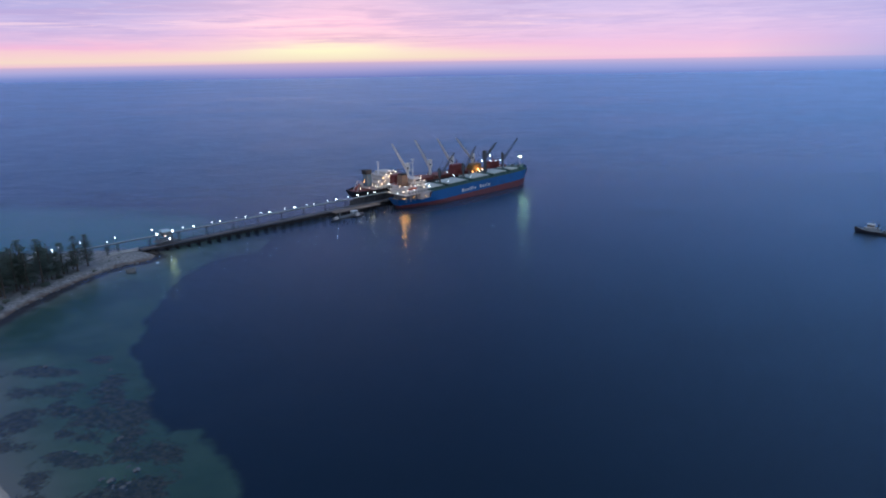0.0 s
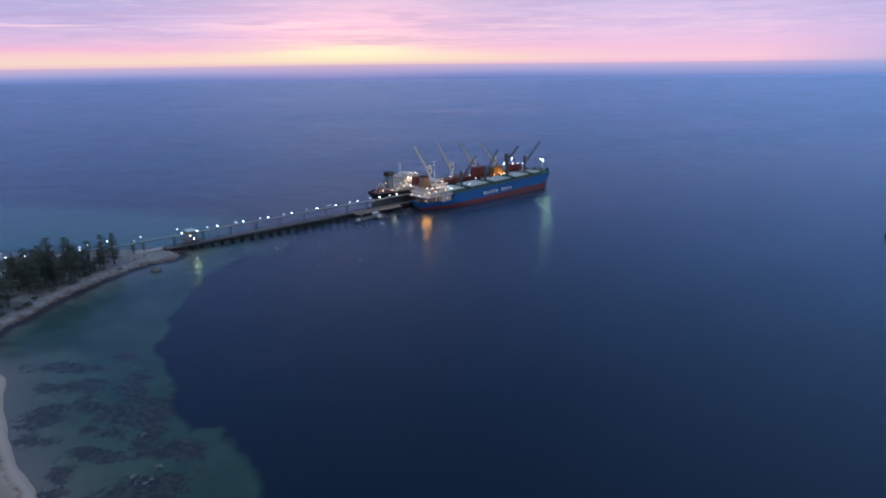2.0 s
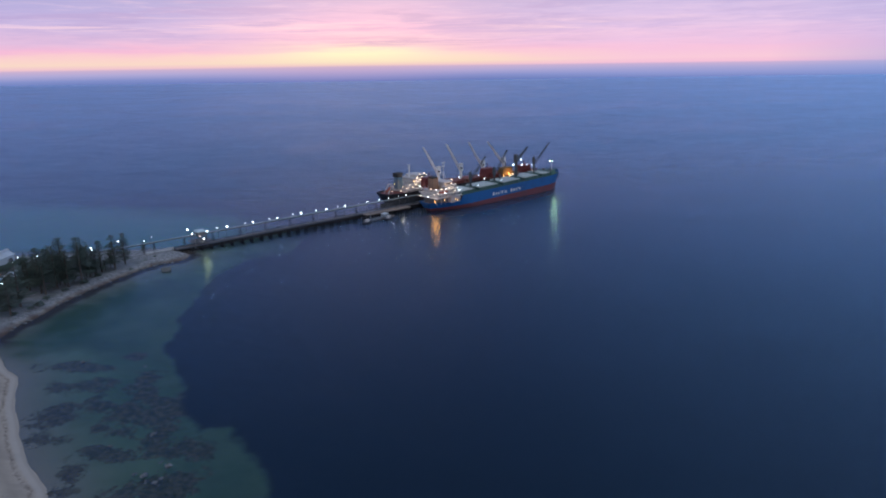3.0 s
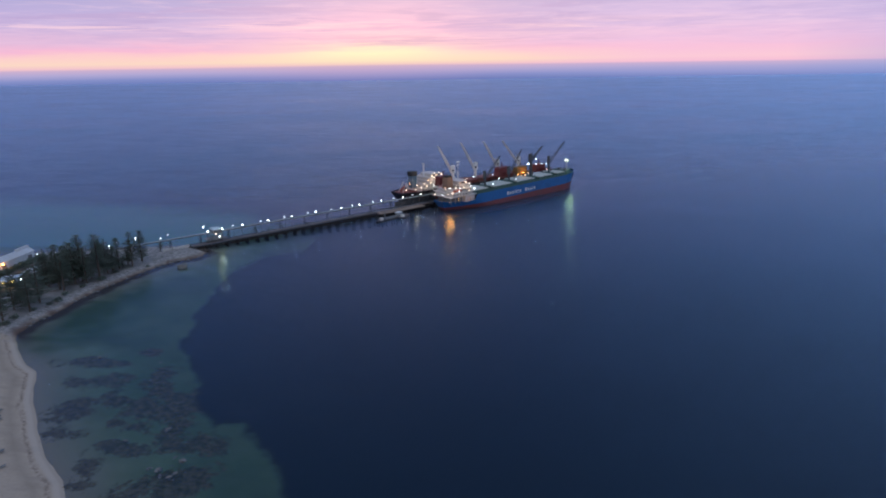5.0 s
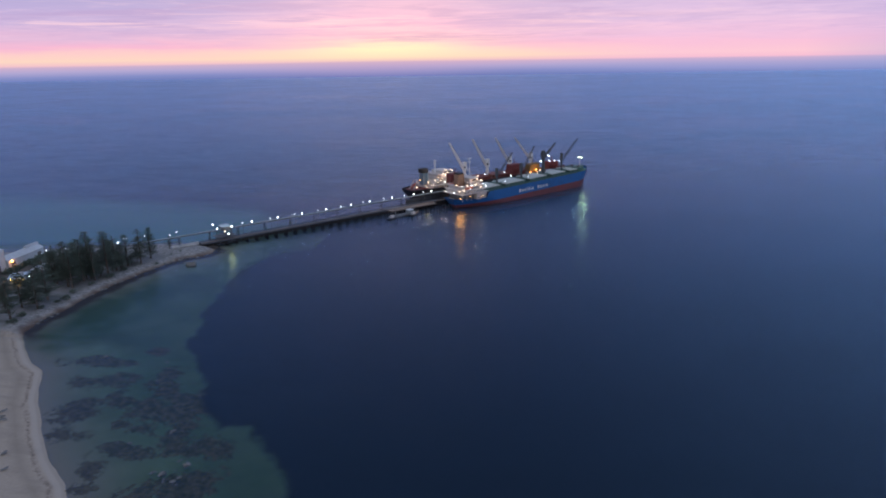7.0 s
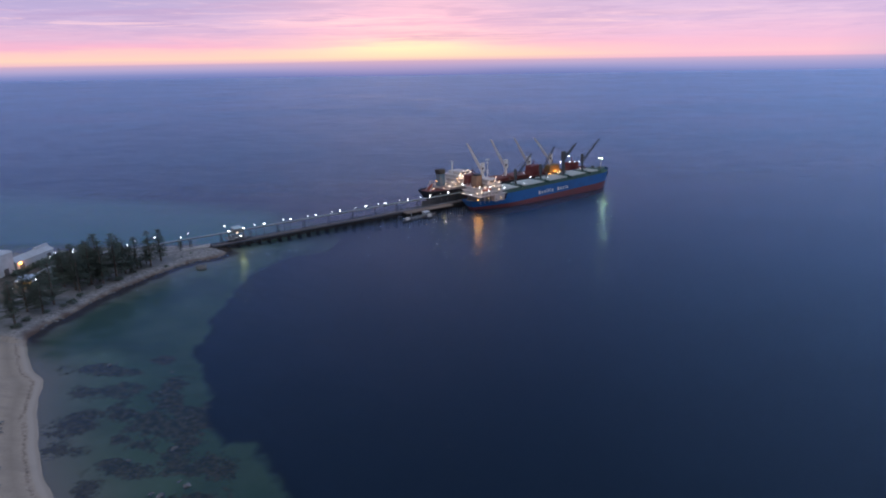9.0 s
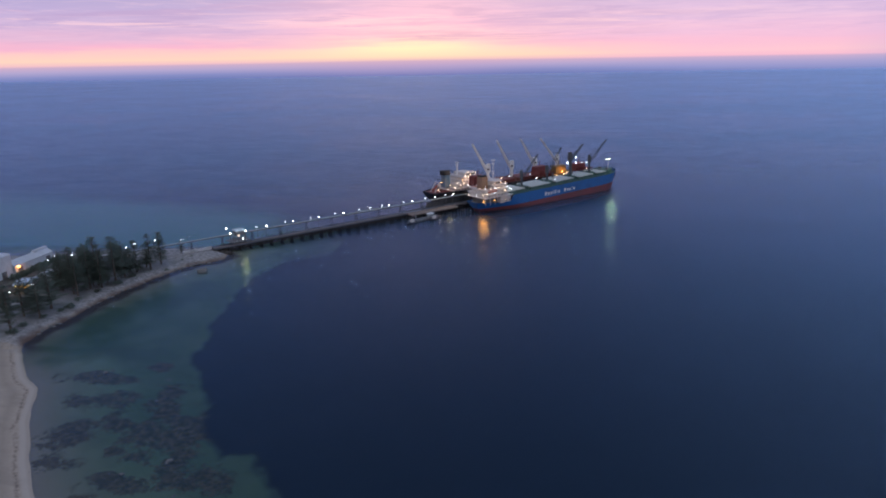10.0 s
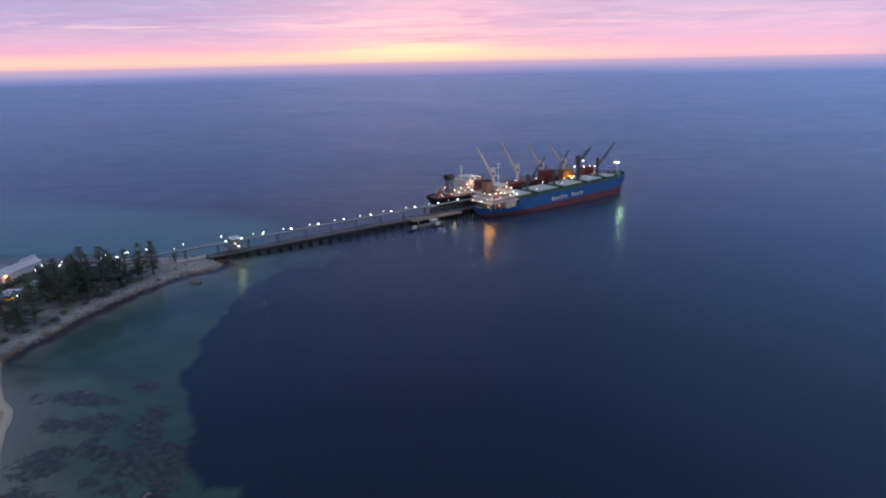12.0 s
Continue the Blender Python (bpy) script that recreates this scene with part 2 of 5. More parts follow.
LAMP_WARM = glow("lamp_warm_white", (1.0, 0.66, 0.42), 8.0)
LAMP_SODIUM = glow("lamp_sodium", (1.0, 0.36, 0.08), 13.0)
LAMP_GREEN = glow("lamp_floodlight_greenish", (0.84, 1.0, 0.60), 18.0)
LAMP_YELLOW = glow("lamp_yellow", (1.0, 0.60, 0.07), 14.0)
ROOF_BLUE = plain("pale_blue_roof_sheet", (0.56, 0.70, 0.86), 0.5, wear=(0.35, 0.36, 0.38), amount=0.25, grain=0.5)
# Front lit yellow by its lamps: the lamplight is put into the door colour
LIT_FRONT_YELLOW = plain("yellow_lit_front", (0.62, 0.40, 0.08), 0.5, grain=0.8)
LAMP_SMALL = glow("lamp_faint_white", (0.80, 0.95, 1.0), 5.0)


def water_material():
    n = Nodes("sea_water")
    swell = n.noise(0.055, 3.0, 0.6, n.coords((0.45, 1.0, 1.0), 8))
    chop = n.noise(0.42, 4.0, 0.62, n.coords((0.55, 1.0, 1.0), -6))
    fine = n.noise(1.7, 3.0, 0.6, n.coords((0.6, 1.0, 1.0), 14))
    wavelet = n.noise(0.17, 3.0, 0.55, n.coords((0.28, 1.0, 1.0), 4), 0.3)
    h = n.math("ADD", n.math("ADD", n.math("MULTIPLY", swell, 0.7), n.math("MULTIPLY", wavelet, 0.75)), n.math("ADD", n.math("MULTIPLY", chop, 0.65), n.math("MULTIPLY", fine, 0.14)))
    wind = n.noise(0.0042, 4.0, 0.6, n.coords((0.6, 1.0, 1.0), 12), 0.6)
    # sheltered water inside the jetty lies calmer than the open sea
    xyz = n.t.nodes.new("ShaderNodeSeparateXYZ")
    n.t.links.new(n.coords(), xyz.inputs[0])
    reach = n.math("ADD", n.math("MULTIPLY", xyz.outputs[0], -0.45), n.math("MULTIPLY", xyz.outputs[1], 0.9))
    open_sea = n.step(reach, 470.0, 760.0)
    nor = n.bump(h, n.math("ADD", 0.38, n.math("MULTIPLY", open_sea, 0.30)), 0.75)
    fres = n.t.nodes.new("ShaderNodeFresnel")
    fres.inputs["IOR"].default_value = 1.333
    n.put(fres.inputs["Normal"], nor)
    lobes = []
    for rough in (n.math("ADD", 0.12, n.math("MULTIPLY", wind, 0.06)), n.math("ADD", 0.42, n.math("MULTIPLY", wind, 0.22))):
        lobe = n.t.nodes.new("ShaderNodeBsdfGlossy")
        n.put(lobe.inputs["Color"], (0.605, 0.748, 0.970))
        n.put(lobe.inputs["Roughness"], rough)
        n.put(lobe.inputs["Normal"], nor)
        lobes.append(lobe)
    gl = n.t.nodes.new("ShaderNodeMixShader")
    streaks = n.noise(0.03, 5.0, 0.65, n.coords((0.5, 1.0, 1.0), 10), 0.8)
    n.put(gl.inputs[0], n.math("ADD", n.math("MULTIPLY", open_sea, 0.40), n.math("ADD", -0.20, n.math("MULTIPLY", n.math("ADD", streaks, wind), 0.6)), True))
    n.t.links.new(lobes[0].outputs[0], gl.inputs[1])
    n.t.links.new(lobes[1].outputs[0], gl.inputs[2])
    body = n.t.nodes.new("ShaderNodeBsdfDiffuse")
    n.put(body.inputs["Color"], (0.006, 0.026, 0.060))
    clear = n.t.nodes.new("ShaderNodeBsdfTransparent")
    n.put(clear.inputs["Color"], (0.90, 0.955, 0.95))
    mid = n.t.nodes.new("ShaderNodeMixShader")
    n.put(mid.inputs[0], 0.16)
    n.t.links.new(clear.outputs[0], mid.inputs[1])
    n.t.links.new(body.outputs[0], mid.inputs[2])
    top = n.t.nodes.new("ShaderNodeMixShader")
    n.t.links.new(fres.outputs[0], top.inputs[0])
    n.t.links.new(mid.outputs[0], top.inputs[1])
    n.t.links.new(gl.outputs[0], top.inputs[2])
    n.t.links.new(top.outputs[0], n.out.inputs[0])
    return n.m


def ground_material():
    n = Nodes("shore_ground")
    grain, patch = n.noise(0.9, 5.0, 0.65), n.noise(0.06, 5.0, 0.6)
    streaks = n.noise(0.16, 4.0, 0.6, n.coords((0.4, 1.2, 1.0), 40))
    sand = n.mix(grain, (0.37, 0.305, 0.245), (0.52, 0.435, 0.355))
    sand = n.mix(n.math("MULTIPLY", n.step(streaks, 0.5, 0.66), 0.4), sand, (0.28, 0.24, 0.20))
    inland = n.attr("inland")
    wrack = n.math("MULTIPLY", n.math("SUBTRACT", 1.0, n.math("ABSOLUTE", n.math("DIVIDE", n.math("SUBTRACT", n.math("ADD", inland, n.math("MULTIPLY", n.noise(0.12, 3.0), 4.0)), 6.0), 1.0)), True), n.step(n.noise(0.8, 4.0, 0.7), 0.42, 0.6))
    sand = n.mix(n.math("MULTIPLY", wrack, 0.7), sand, (0.10, 0.075, 0.06))
    sand = n.mix(n.math("MULTIPLY", n.step(inland, 3.2, 2.2), 0.55), sand, (0.50, 0.455, 0.41))
    sand = n.mix(n.math("MULTIPLY", n.math("SUBTRACT", 1.0, n.math("ABSOLUTE", n.math("DIVIDE", n.math("SUBTRACT", inland, 7.5), 3.0)), True), 0.4), sand, (0.24, 0.205, 0.16))
    sand = n.mix(n.math("MULTIPLY", n.step(inland, 1.4, 0.4), 0.55), sand, (0.26, 0.225, 0.19))
    soil = n.mix(grain, (0.19, 0.195, 0.21), (0.35, 0.355, 0.375))
    soil = n.mix(n.step(patch, 0.47, 0.60), soil, (0.155, 0.165, 0.155))
    # Bed and bank greens carry the water's tint in their own colour
    bed = n.mix(n.step(patch, 0.36, 0.66), (0.150, 0.258, 0.140), (0.250, 0.365, 0.225))
    near = n.step(inland, -34.0, 0.0)
    bed = n.mix(n.math("MULTIPLY", n.step(n.noise(0.024, 3.0, 0.6), 0.48, 0.66), 0.6), bed, (0.070, 0.105, 0.055))
    bed = n.mix(n.math("MULTIPLY", n.math("MULTIPLY", near, near), 0.95), bed, (0.54, 0.44, 0.37))
    bed = n.mix(n.math("MULTIPLY", n.step(inland, -26.0, -39.0), 0.55), bed, (0.075, 0.150, 0.085))
    bed = n.mix(n.attr("bank"), bed, n.mix(patch, (0.155, 0.355, 0.30), (0.22, 0.45, 0.385)))
    # Dark green patch: partly the pines' reflection, put into the bed colour
    bed = n.mix(n.math("MULTIPLY", n.attr("green_reflection"), 0.9), bed, (0.045, 0.135, 0.040))
    weed = n.mix(n.step(n.noise(0.45, 6.0, 0.75), 0.42, 0.62), (0.036, 0.038, 0.030), (0.25, 0.180, 0.110))
    # Seagrass, painted blue-black to stand in for light lost in deep water
    grass_depth_tone = n.mix(grain, (0.003, 0.0115, 0.022), (0.006, 0.019, 0.034))
    wetrock = n.mix(n.noise(0.7, 5.0, 0.75), (0.042, 0.027, 0.024), (0.17, 0.112, 0.092))
    gravel = n.mix(n.step(n.noise(0.5, 6.0, 0.75), 0.36, 0.64), (0.17, 0.17, 0.175), (0.41, 0.405, 0.405))
    c = n.mix(n.attr("land"), bed, sand)
    c = n.mix(n.attr("gravel"), c, gravel)
    c = n.mix(n.attr("soil"), c, soil)
    yard = n.mix(n.step(n.noise(0.11, 4.0, 0.6), 0.40, 0.60), (0.055, 0.056, 0.050), (0.16, 0.135, 0.11))
    c = n.mix(n.attr("yard"), c, yard)
    ragged = n.math("ADD", n.math("MULTIPLY", n.math("SUBTRACT", n.noise(0.55, 6.0, 0.68), 0.5), 1.5), n.math("MULTIPLY", n.math("SUBTRACT", n.noise(0.16, 4.0, 0.6), 0.5), 1.2))
    cover = n.step(n.math("ADD", n.attr("weed"), ragged), 0.10, 0.36)
    c = n.mix(n.math("MULTIPLY", cover, 0.80), c, weed)
    rim = n.math("MULTIPLY", n.math("SUBTRACT", n.noise(0.35, 5.0, 0.65), 0.5), 0.9)
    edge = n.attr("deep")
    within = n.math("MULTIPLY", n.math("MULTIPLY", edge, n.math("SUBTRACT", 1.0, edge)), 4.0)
    c = n.mix(n.math("ADD", edge, n.math("MULTIPLY", rim, within), True), c, grass_depth_tone)
    c = n.mix(n.attr("wet"), c, wetrock)
    return n.surface(c, 0.9, normal=n.bump(n.math("ADD", grain, n.math("MULTIPLY", patch, 2.0)), 0.5, 0.25))


def leaf_material():
    n = Nodes("pine_foliage")
    info = n.t.nodes.new("ShaderNodeObjectInfo")
    fine = n.noise(0.7, 3.0)
    c = n.mix(fine, (0.145, 0.195, 0.17), (0.24, 0.305, 0.265))
    c = n.mix(n.math("MULTIPLY", info.outputs["Random"], 0.35), c, (0.12, 0.13, 0.10))
    dif = n.t.nodes.new("ShaderNodeBsdfDiffuse")
    thru = n.t.nodes.new("ShaderNodeBsdfTranslucent")
    both = n.t.nodes.new("ShaderNodeMixShader")
    n.put(dif.inputs["Color"], c)
    n.put(thru.inputs["Color"], c)
    n.put(both.inputs[0], 0.5)
    n.t.links.new(dif.outputs[0], both.inputs[1])
    n.t.links.new(thru.outputs[0], both.inputs[2])
    n.t.links.new(both.outputs[0], n.out.inputs[0])
    return n.m


WATER, GROUND, LEAF = water_material(), ground_material(), leaf_material()

# ---- mesh helpers ----


class Geo:
    """Collects corners and faces of one mesh."""

    def __init__(self):
        self.v, self.f = [], []

    def box(self, x0, y0, z0, x1, y1, z1):
        k = len(self.v)
        self.v += [(x, y, z) for z in (z0, z1) for x, y in ((x0, y0), (x1, y0), (x1, y1), (x0, y1))]
        self.f += [(k + a, k + b, k + c, k + d) for a, b, c, d in ((3, 2, 1, 0), (4, 5, 6, 7), (0, 1, 5, 4), (1, 2, 6, 5), (2, 3, 7, 6), (3, 0, 4, 7))]
        return self

    def tube(self, p, q, r0, r1=None, n=8, spin=0.0):
        p, q = Vector(p), Vector(q)
        r1 = r0 if r1 is None else r1
        a = (q - p).normalized()
        side = a.cross(Vector((0, 0, 1)) if abs(a.z) < 0.9 else Vector((1, 0, 0))).normalized()
        up = side.cross(a)
        k = len(self.v)
        for c, r in ((p, r0), (q, r1)):
            for i in range(n):
                t = 2 * math.pi * i / n + spin
                self.v.append(tuple(c + side * (r * math.cos(t)) + up * (r * math.sin(t))))
        self.f += [(k + i, k + (i + 1) % n, k + n + (i + 1) % n, k + n + i) for i in range(n)]
        self.f += [tuple(k + i for i in reversed(range(n))), tuple(k + n + i for i in range(n))]
        return self

    def beam(self, p, q, w):
        return self.tube(p, q, w * 0.707, n=4, spin=math.pi / 4)

    def prism(self, outline, z0, z1, taper=1.0):
        """An outline in plan, drawn up from z0 to z1."""
        k, n = len(self.v), len(outline)
        cx, cy = sum(p[0] for p in outline) / n, sum(p[1] for p in outline) / n
        self.v += [(x, y, z0) for x, y in outline] + [(cx + (x - cx) * taper, cy + (y - cy) * taper, z1) for x, y in outline]
        self.f += [(k + i, k + (i + 1) % n, k + n + (i + 1) % n, k + n + i) for i in range(n)]
        self.f += [tuple(k + i for i in reversed(range(n))), tuple(k + n + i for i in range(n))]
        return self

    def grid(self, rows):
        k, m = len(self.v), len(rows[0])
        for r in rows:
            self.v += [tuple(p) for p in r]
        self.f += [(k + i * m + j, k + (i + 1) * m + j, k + (i + 1) * m + j + 1, k + i * m + j + 1) for i in range(len(rows) - 1) for j in range(m - 1)]
        return self

    def ball(self, c, r, n=8, squash=1.0):
        rows = []
        for i in range(n // 2 + 1):
            b = math.pi * i / (n // 2) - math.pi / 2
            rr = max(r * math.cos(b), r * 0.02)
            rows.append([(c[0] + rr * math.cos(2 * math.pi * j / n), c[1] + rr * math.sin(2 * math.pi * j / n), c[2] + squash * r * math.sin(b)) for j in range(n + 1)])
        return self.grid([list(reversed(r_)) for r_ in rows])

    def mesh(self, name, material):
        me = bpy.data.meshes.new(name)
        me.from_pydata(self.v, [], self.f)
        me.materials.append(material)
        me.update()
        return me


def part(name, geo, material, parent, label=""):
    me = geo.mesh(name, material) if isinstance(geo, Geo) else geo
    ob = new(name, me)
    ob.parent = parent
    return tagged(ob, label) if label else ob


def thing(name, m, label, category, group="", kind=""):
    ob = new(name)
    ob.matrix_basis = m
    return tagged(ob, label, category, group, kind)


def solid(name, geo, material, m, label, category, group="", kind=""):
    ob = new(name, geo.mesh(name, material) if isinstance(geo, Geo) else geo)
    ob.matrix_basis = m
    return tagged(ob, label, category, group, kind)


# Berth frame: x along the berth away from the shore, y across it away from the near ship's side
BERTH = pose(12, 575, 0, 0, 0, 44.35)


def berth(s, lat, z=0.0, turn=0.0):
    return BERTH @ pose(s, lat, z, 0, 0, turn)


def at_berth(s, lat):
    p = BERTH @ Vector((s, lat, 0))
    return p.x, p.y


# ---- ground and sea ----
SHORE = [(-60, 40), (-104, 130), (-127, 164), (-141, 177), (-154, 192), (-170, 212), (-178, 225), (-184, 235), (-195, 243), (-208, 257), (-220, 272), (-221, 284),
         (-219.5, 298), (-218.5, 320), (-215, 341), (-210, 364), (-204, 380), (-198.5, 390), (-191.5, 396), (-188, 404), (-188, 412), (-196, 419),
         (-215, 425), (-255, 418), (-310, 405), (-350, 388), (-450, 335), (-900, 180), (-2500, 200), (-2500, -2500), (0, -2500), (-20, -200)]
DEEP = [(-42, 100), (-62, 167), (-72, 185), (-87, 204), (-97, 200), (-103, 208), (-112, 222), (-122, 242), (-139, 269), (-152, 311), (-156, 357),
        (-157, 380), (-152, 417), (-134, 447), (-158, 495), (-220, 540), (-330, 575), (-600, 620), (-6000, 900), (-6000, 9000), (9000, 9000), (9000, -9000), (-30, -9000)]


def signed(px, py, poly):
    """Distance to a closed outline, positive inside."""
    inside = np.zeros(px.shape, bool)
    dist = np.full(px.shape, 1e9)
    n = len(poly)
    for i in range(n):
        (ax, ay), (bx, by) = poly[i], poly[(i + 1) % n]
        dx, dy = bx - ax, by - ay
        t = np.clip(((px - ax) * dx + (py - ay) * dy) / (dx * dx + dy * dy), 0, 1)
        dist = np.minimum(dist, np.hypot(px - ax - t * dx, py - ay - t * dy))
        if ay != by:
            inside ^= ((ay > py) != (by > py)) & (px < dx * (py - ay) / (by - ay) + ax)
    return np.where(inside, dist, -dist)


def waves2(px, py, step, seed):
    """Smooth value noise in the plan, from -1 to 1."""
    rng = np.random.RandomState(seed)
    tab = rng.rand(256, 256) * 2 - 1
    u, v = px / step, py / step
    i, j = np.floor(u).astype(int), np.floor(v).astype(int)
    fu, fv = u - i, v - j
    fu, fv = fu * fu * (3 - 2 * fu), fv * fv * (3 - 2 * fv)
    g = lambda a, b: tab[a % 256, b % 256]
    return (g(i, j) * (1 - fu) + g(i + 1, j) * fu) * (1 - fv) + (g(i, j + 1) * (1 - fu) + g(i + 1, j + 1) * fu) * fv


# reef patches: centre, half length, half width, turn
REEF = [(-167, 247, 13, 4.5, 5), (-155, 231, 11, 7, 5), (-133, 238, 6, 12, 0), (-118, 213, 15, 17, 5), (-151, 209, 7, 10, 5), (-144, 191, 8, 6, 10),
        (-119, 184, 12, 4.5, -8), (-124, 172, 4, 6, 20), (-100, 189, 11, 9, 5), (-92, 168, 10, 9, 5), (-106, 160, 7, 5, 5), (-121, 163, 5, 2.5, 0), (-149, 261, 4, 4, 0),
        (-145, 221, 5, 4, 5), (-131, 200, 3.5, 3, 5), (-139, 214, 4.5, 5, 5), (-128, 226, 6, 7, 5), (-109, 199, 8, 8, 5)]


def axis(lo, hi, step, far):
    mid = list(np.arange(lo, hi + step / 2, step))
    a, d = [], step
    x = hi
    while x < far:
        d *= 1.35
        x += d
        a.append(x)
    b, d, x = [], step, lo
    while x > -far:
        d *= 1.35
        x -= d
        b.append(x)
    return np.array(list(reversed(b)) + mid + a)


def make_ground():
    xs, ys = axis(-320, -50, 1.3, 9000), axis(120, 430, 1.3, 9000)
    px, py = np.meshgrid(xs, ys)
    n1, n2, n3 = waves2(px, py, 17, 3), waves2(px, py, 6, 4), waves2(px, py, 2.6, 5)
    land = signed(px, py, SHORE) + np.where(py > 262, n1 * 1.0 + n2 * 0.7, n1 * 0.35)
    deep = signed(px, py, DEEP) + n1 * 2.5 + n2 * 1.6 + n3 * 0.8
    weed = np.full(px.shape, -9.0)
    for cx, cy, a, b, turn in REEF:
        c, s = math.cos(radians(turn)), math.sin(radians(turn))
        u, v = (px - cx) * c + (py - cy) * s, -(px - cx) * s + (py - cy) * c
        weed = np.maximum(weed, 1 - np.hypot(u / (a * 1.3), v / (b * 1.3)))
    n4 = waves2(px, py, 1.5, 8)
    weed = weed + n1 * 0.25 + n2 * 0.30 + n3 * 0.15 + n4 * 0.1
    patchy = np.where(land < 0, weed, -9.0)
    weedm = np.clip((weed - 0.08) / 0.42, 0, 1) * (land < 0)
    fringe = 0.9 * (np.clip(1.1 - np.abs(land + 4 + n2) / (5 + n1), 0, 0.85) * np.clip((py - 268) / 14, 0, 1) * (py < 400)) - 0.5
    patchy = np.maximum(patchy, fringe)
    green_reflection = np.clip(1.45 - np.hypot((px + 199 - 0.12 * (py - 303)) / 17, (py - 303) / 42) + 0.35 * n1 + 0.3 * n2, 0, 1)
    soft = 2.5 + 45 * np.clip((py - 405) / 45, 0, 1) * (px < -125)
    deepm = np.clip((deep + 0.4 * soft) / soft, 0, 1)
    rocky = np.clip((py - 262) / 12, 0, 1) * (py < 470)
    z = np.where(land > 0, np.where(rocky > 0.5, 2.6 * (1 - np.exp(-np.maximum(land, 0) / 3.0)) + 0.5 * np.clip((land - 8) / 20, 0, 1), 0.09 * np.minimum(land, 25) + 0.8 * np.clip((land - 20) / 30, 0, 1)), np.maximum(-3.2, land * 0.06))
    z = z + (n2 * 0.12 + n3 * 0.08) * np.clip(np.abs(land) / 3, 0, 1)
    z = z + weedm * np.clip(0.5 + n3 * 0.7 + n2 * 0.5, 0, 1.2) * 0.45 * (z < -0.7)
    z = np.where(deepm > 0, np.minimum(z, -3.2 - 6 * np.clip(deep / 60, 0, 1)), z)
    v = np.stack([px, py, z], -1).reshape(-1, 3)
    m, k = px.shape[1], px.shape[0]
    idx = np.arange(m * k).reshape(k, m)
    faces = np.stack([idx[:-1, :-1], idx[:-1, 1:], idx[1:, 1:], idx[1:, :-1]], -1).reshape(-1, 4)
    me = bpy.data.meshes.new("ground")
    me.from_pydata(v.tolist(), [], faces.tolist())
    soil = np.clip((land - 6.5 - n2 * 1.6 - n1 * 1.2) / 3, 0, 1) * np.clip((py - 262) / 15, 0, 1) * np.clip((396 - py) / 12, 0, 1)
    wet = np.clip(1 - np.abs(land + 2.2 + n3) / (5.4 + 1.6 * n2), 0, 1) * rocky
    for name, field in (("green_reflection", green_reflection), ("bank", np.clip((py - 422) / 16, 0, 1) * np.clip((-175 - px) / 30, 0, 1)), ("yard", rocky * np.clip((land - 36 - n1 * 4 - n2 * 3) / 6, 0, 1) * (px > -700)), ("gravel", rocky * np.clip(land / 2, 0, 1)), ("inland", np.clip(land, -40, 60)), ("land", np.clip(land / 2.0 + 0.5, 0, 1)), ("soil", soil), ("weed", np.clip(patchy, -1.5, 1.5)), ("deep", deepm), ("wet", np.clip(wet * 1.6, 0, 1))):
        at = me.attributes.new(name, "FLOAT", "POINT")
        at.data.foreach_set("value", field.reshape(-1).astype(np.float32))
    me.materials.append(GROUND)
    me.polygons.foreach_set("use_smooth", np.ones(len(me.polygons), bool))
    me.update()
    ob = new("ground", me)
    tagged(ob, "sandy beach, rocky shore and weedy seabed in one sheet", "ground", kind="structure")


make_ground()
sea = new("water", Geo().grid([[(x, y, 0.0) for y in (-9000, 9000)] for x in (-9000, 9000)]).mesh("water", WATER))
tagged(sea, "calm dusk sea with fine ripples", "sea", kind="structure")

# ---- ships ----


def ease(t):
    t = min(max(t, 0.0), 1.0)
    return t * t * (3 - 2 * t)


def half_breadth(u, v, half):
    """Half breadth of a hull at u along it (0 stern, 1 bow) and v up it (0 keel, 1 deck)."""
    stern = 0.05 + 0.50 * v ** 1.4 + (0.95 - 0.50 * v ** 1.4) * math.sin(min(u / (0.36 - 0.20 * v), 1.0) * math.pi / 2)
    b = max((u - (0.80 + 0.06 * v)) / (0.20 - 0.06 * v), 0.0)
    bow = max(1 - b ** (2.0 + 0.4 * v), 0.0) ** (0.9 - 0.2 * v)
    return half * min(stern, 1.0) * bow


def hull_strip(length, half, low, high, depth, keel, n=46, m=5):
    """A band of hull plating between two heights (numbers, or functions of the place along it), closed at the stern."""
    g = Geo()
    lo = low if callable(low) else (lambda u: low)
    hi = high if callable(high) else (lambda u: high)
    for sign in (1, -1):
        rows = []
        for i in range(n + 1):
            u = i / n
            u = 1 - (1 - u) ** 1.3
            row = []
            for j in range(m + 1):
                z = lo(u) + (hi(u) - lo(u)) * j / m
                v = min(max((z - keel) / (depth - keel), 0.0), 1.0)
                aft, fore = -length / 2 + 13 * (1 - v) ** 1.2, length / 2 - 2.4 * (1 - v) ** 0.8
                row.append((aft + (fore - aft) * u, sign * half_breadth(u, v, half), z + 1.1 * v * max(0.0, (u - 0.8) / 0.2) ** 2))
            rows.append(row)
        g.grid(rows if sign < 0 else [list(reversed(r)) for r in rows])
    k = [[], []]
    for j in range(m + 1):
        z = lo(0) + (hi(0) - lo(0)) * j / m
        v = min(max((z - keel) / (depth - keel), 0.0), 1.0)
        x, y = -length / 2 + 13 * (1 - v) ** 1.2, half_breadth(0, v, half)
        k[0].append((x, y, z))
        k[1].append((x, -y, z))
    g.grid(k)
    return g


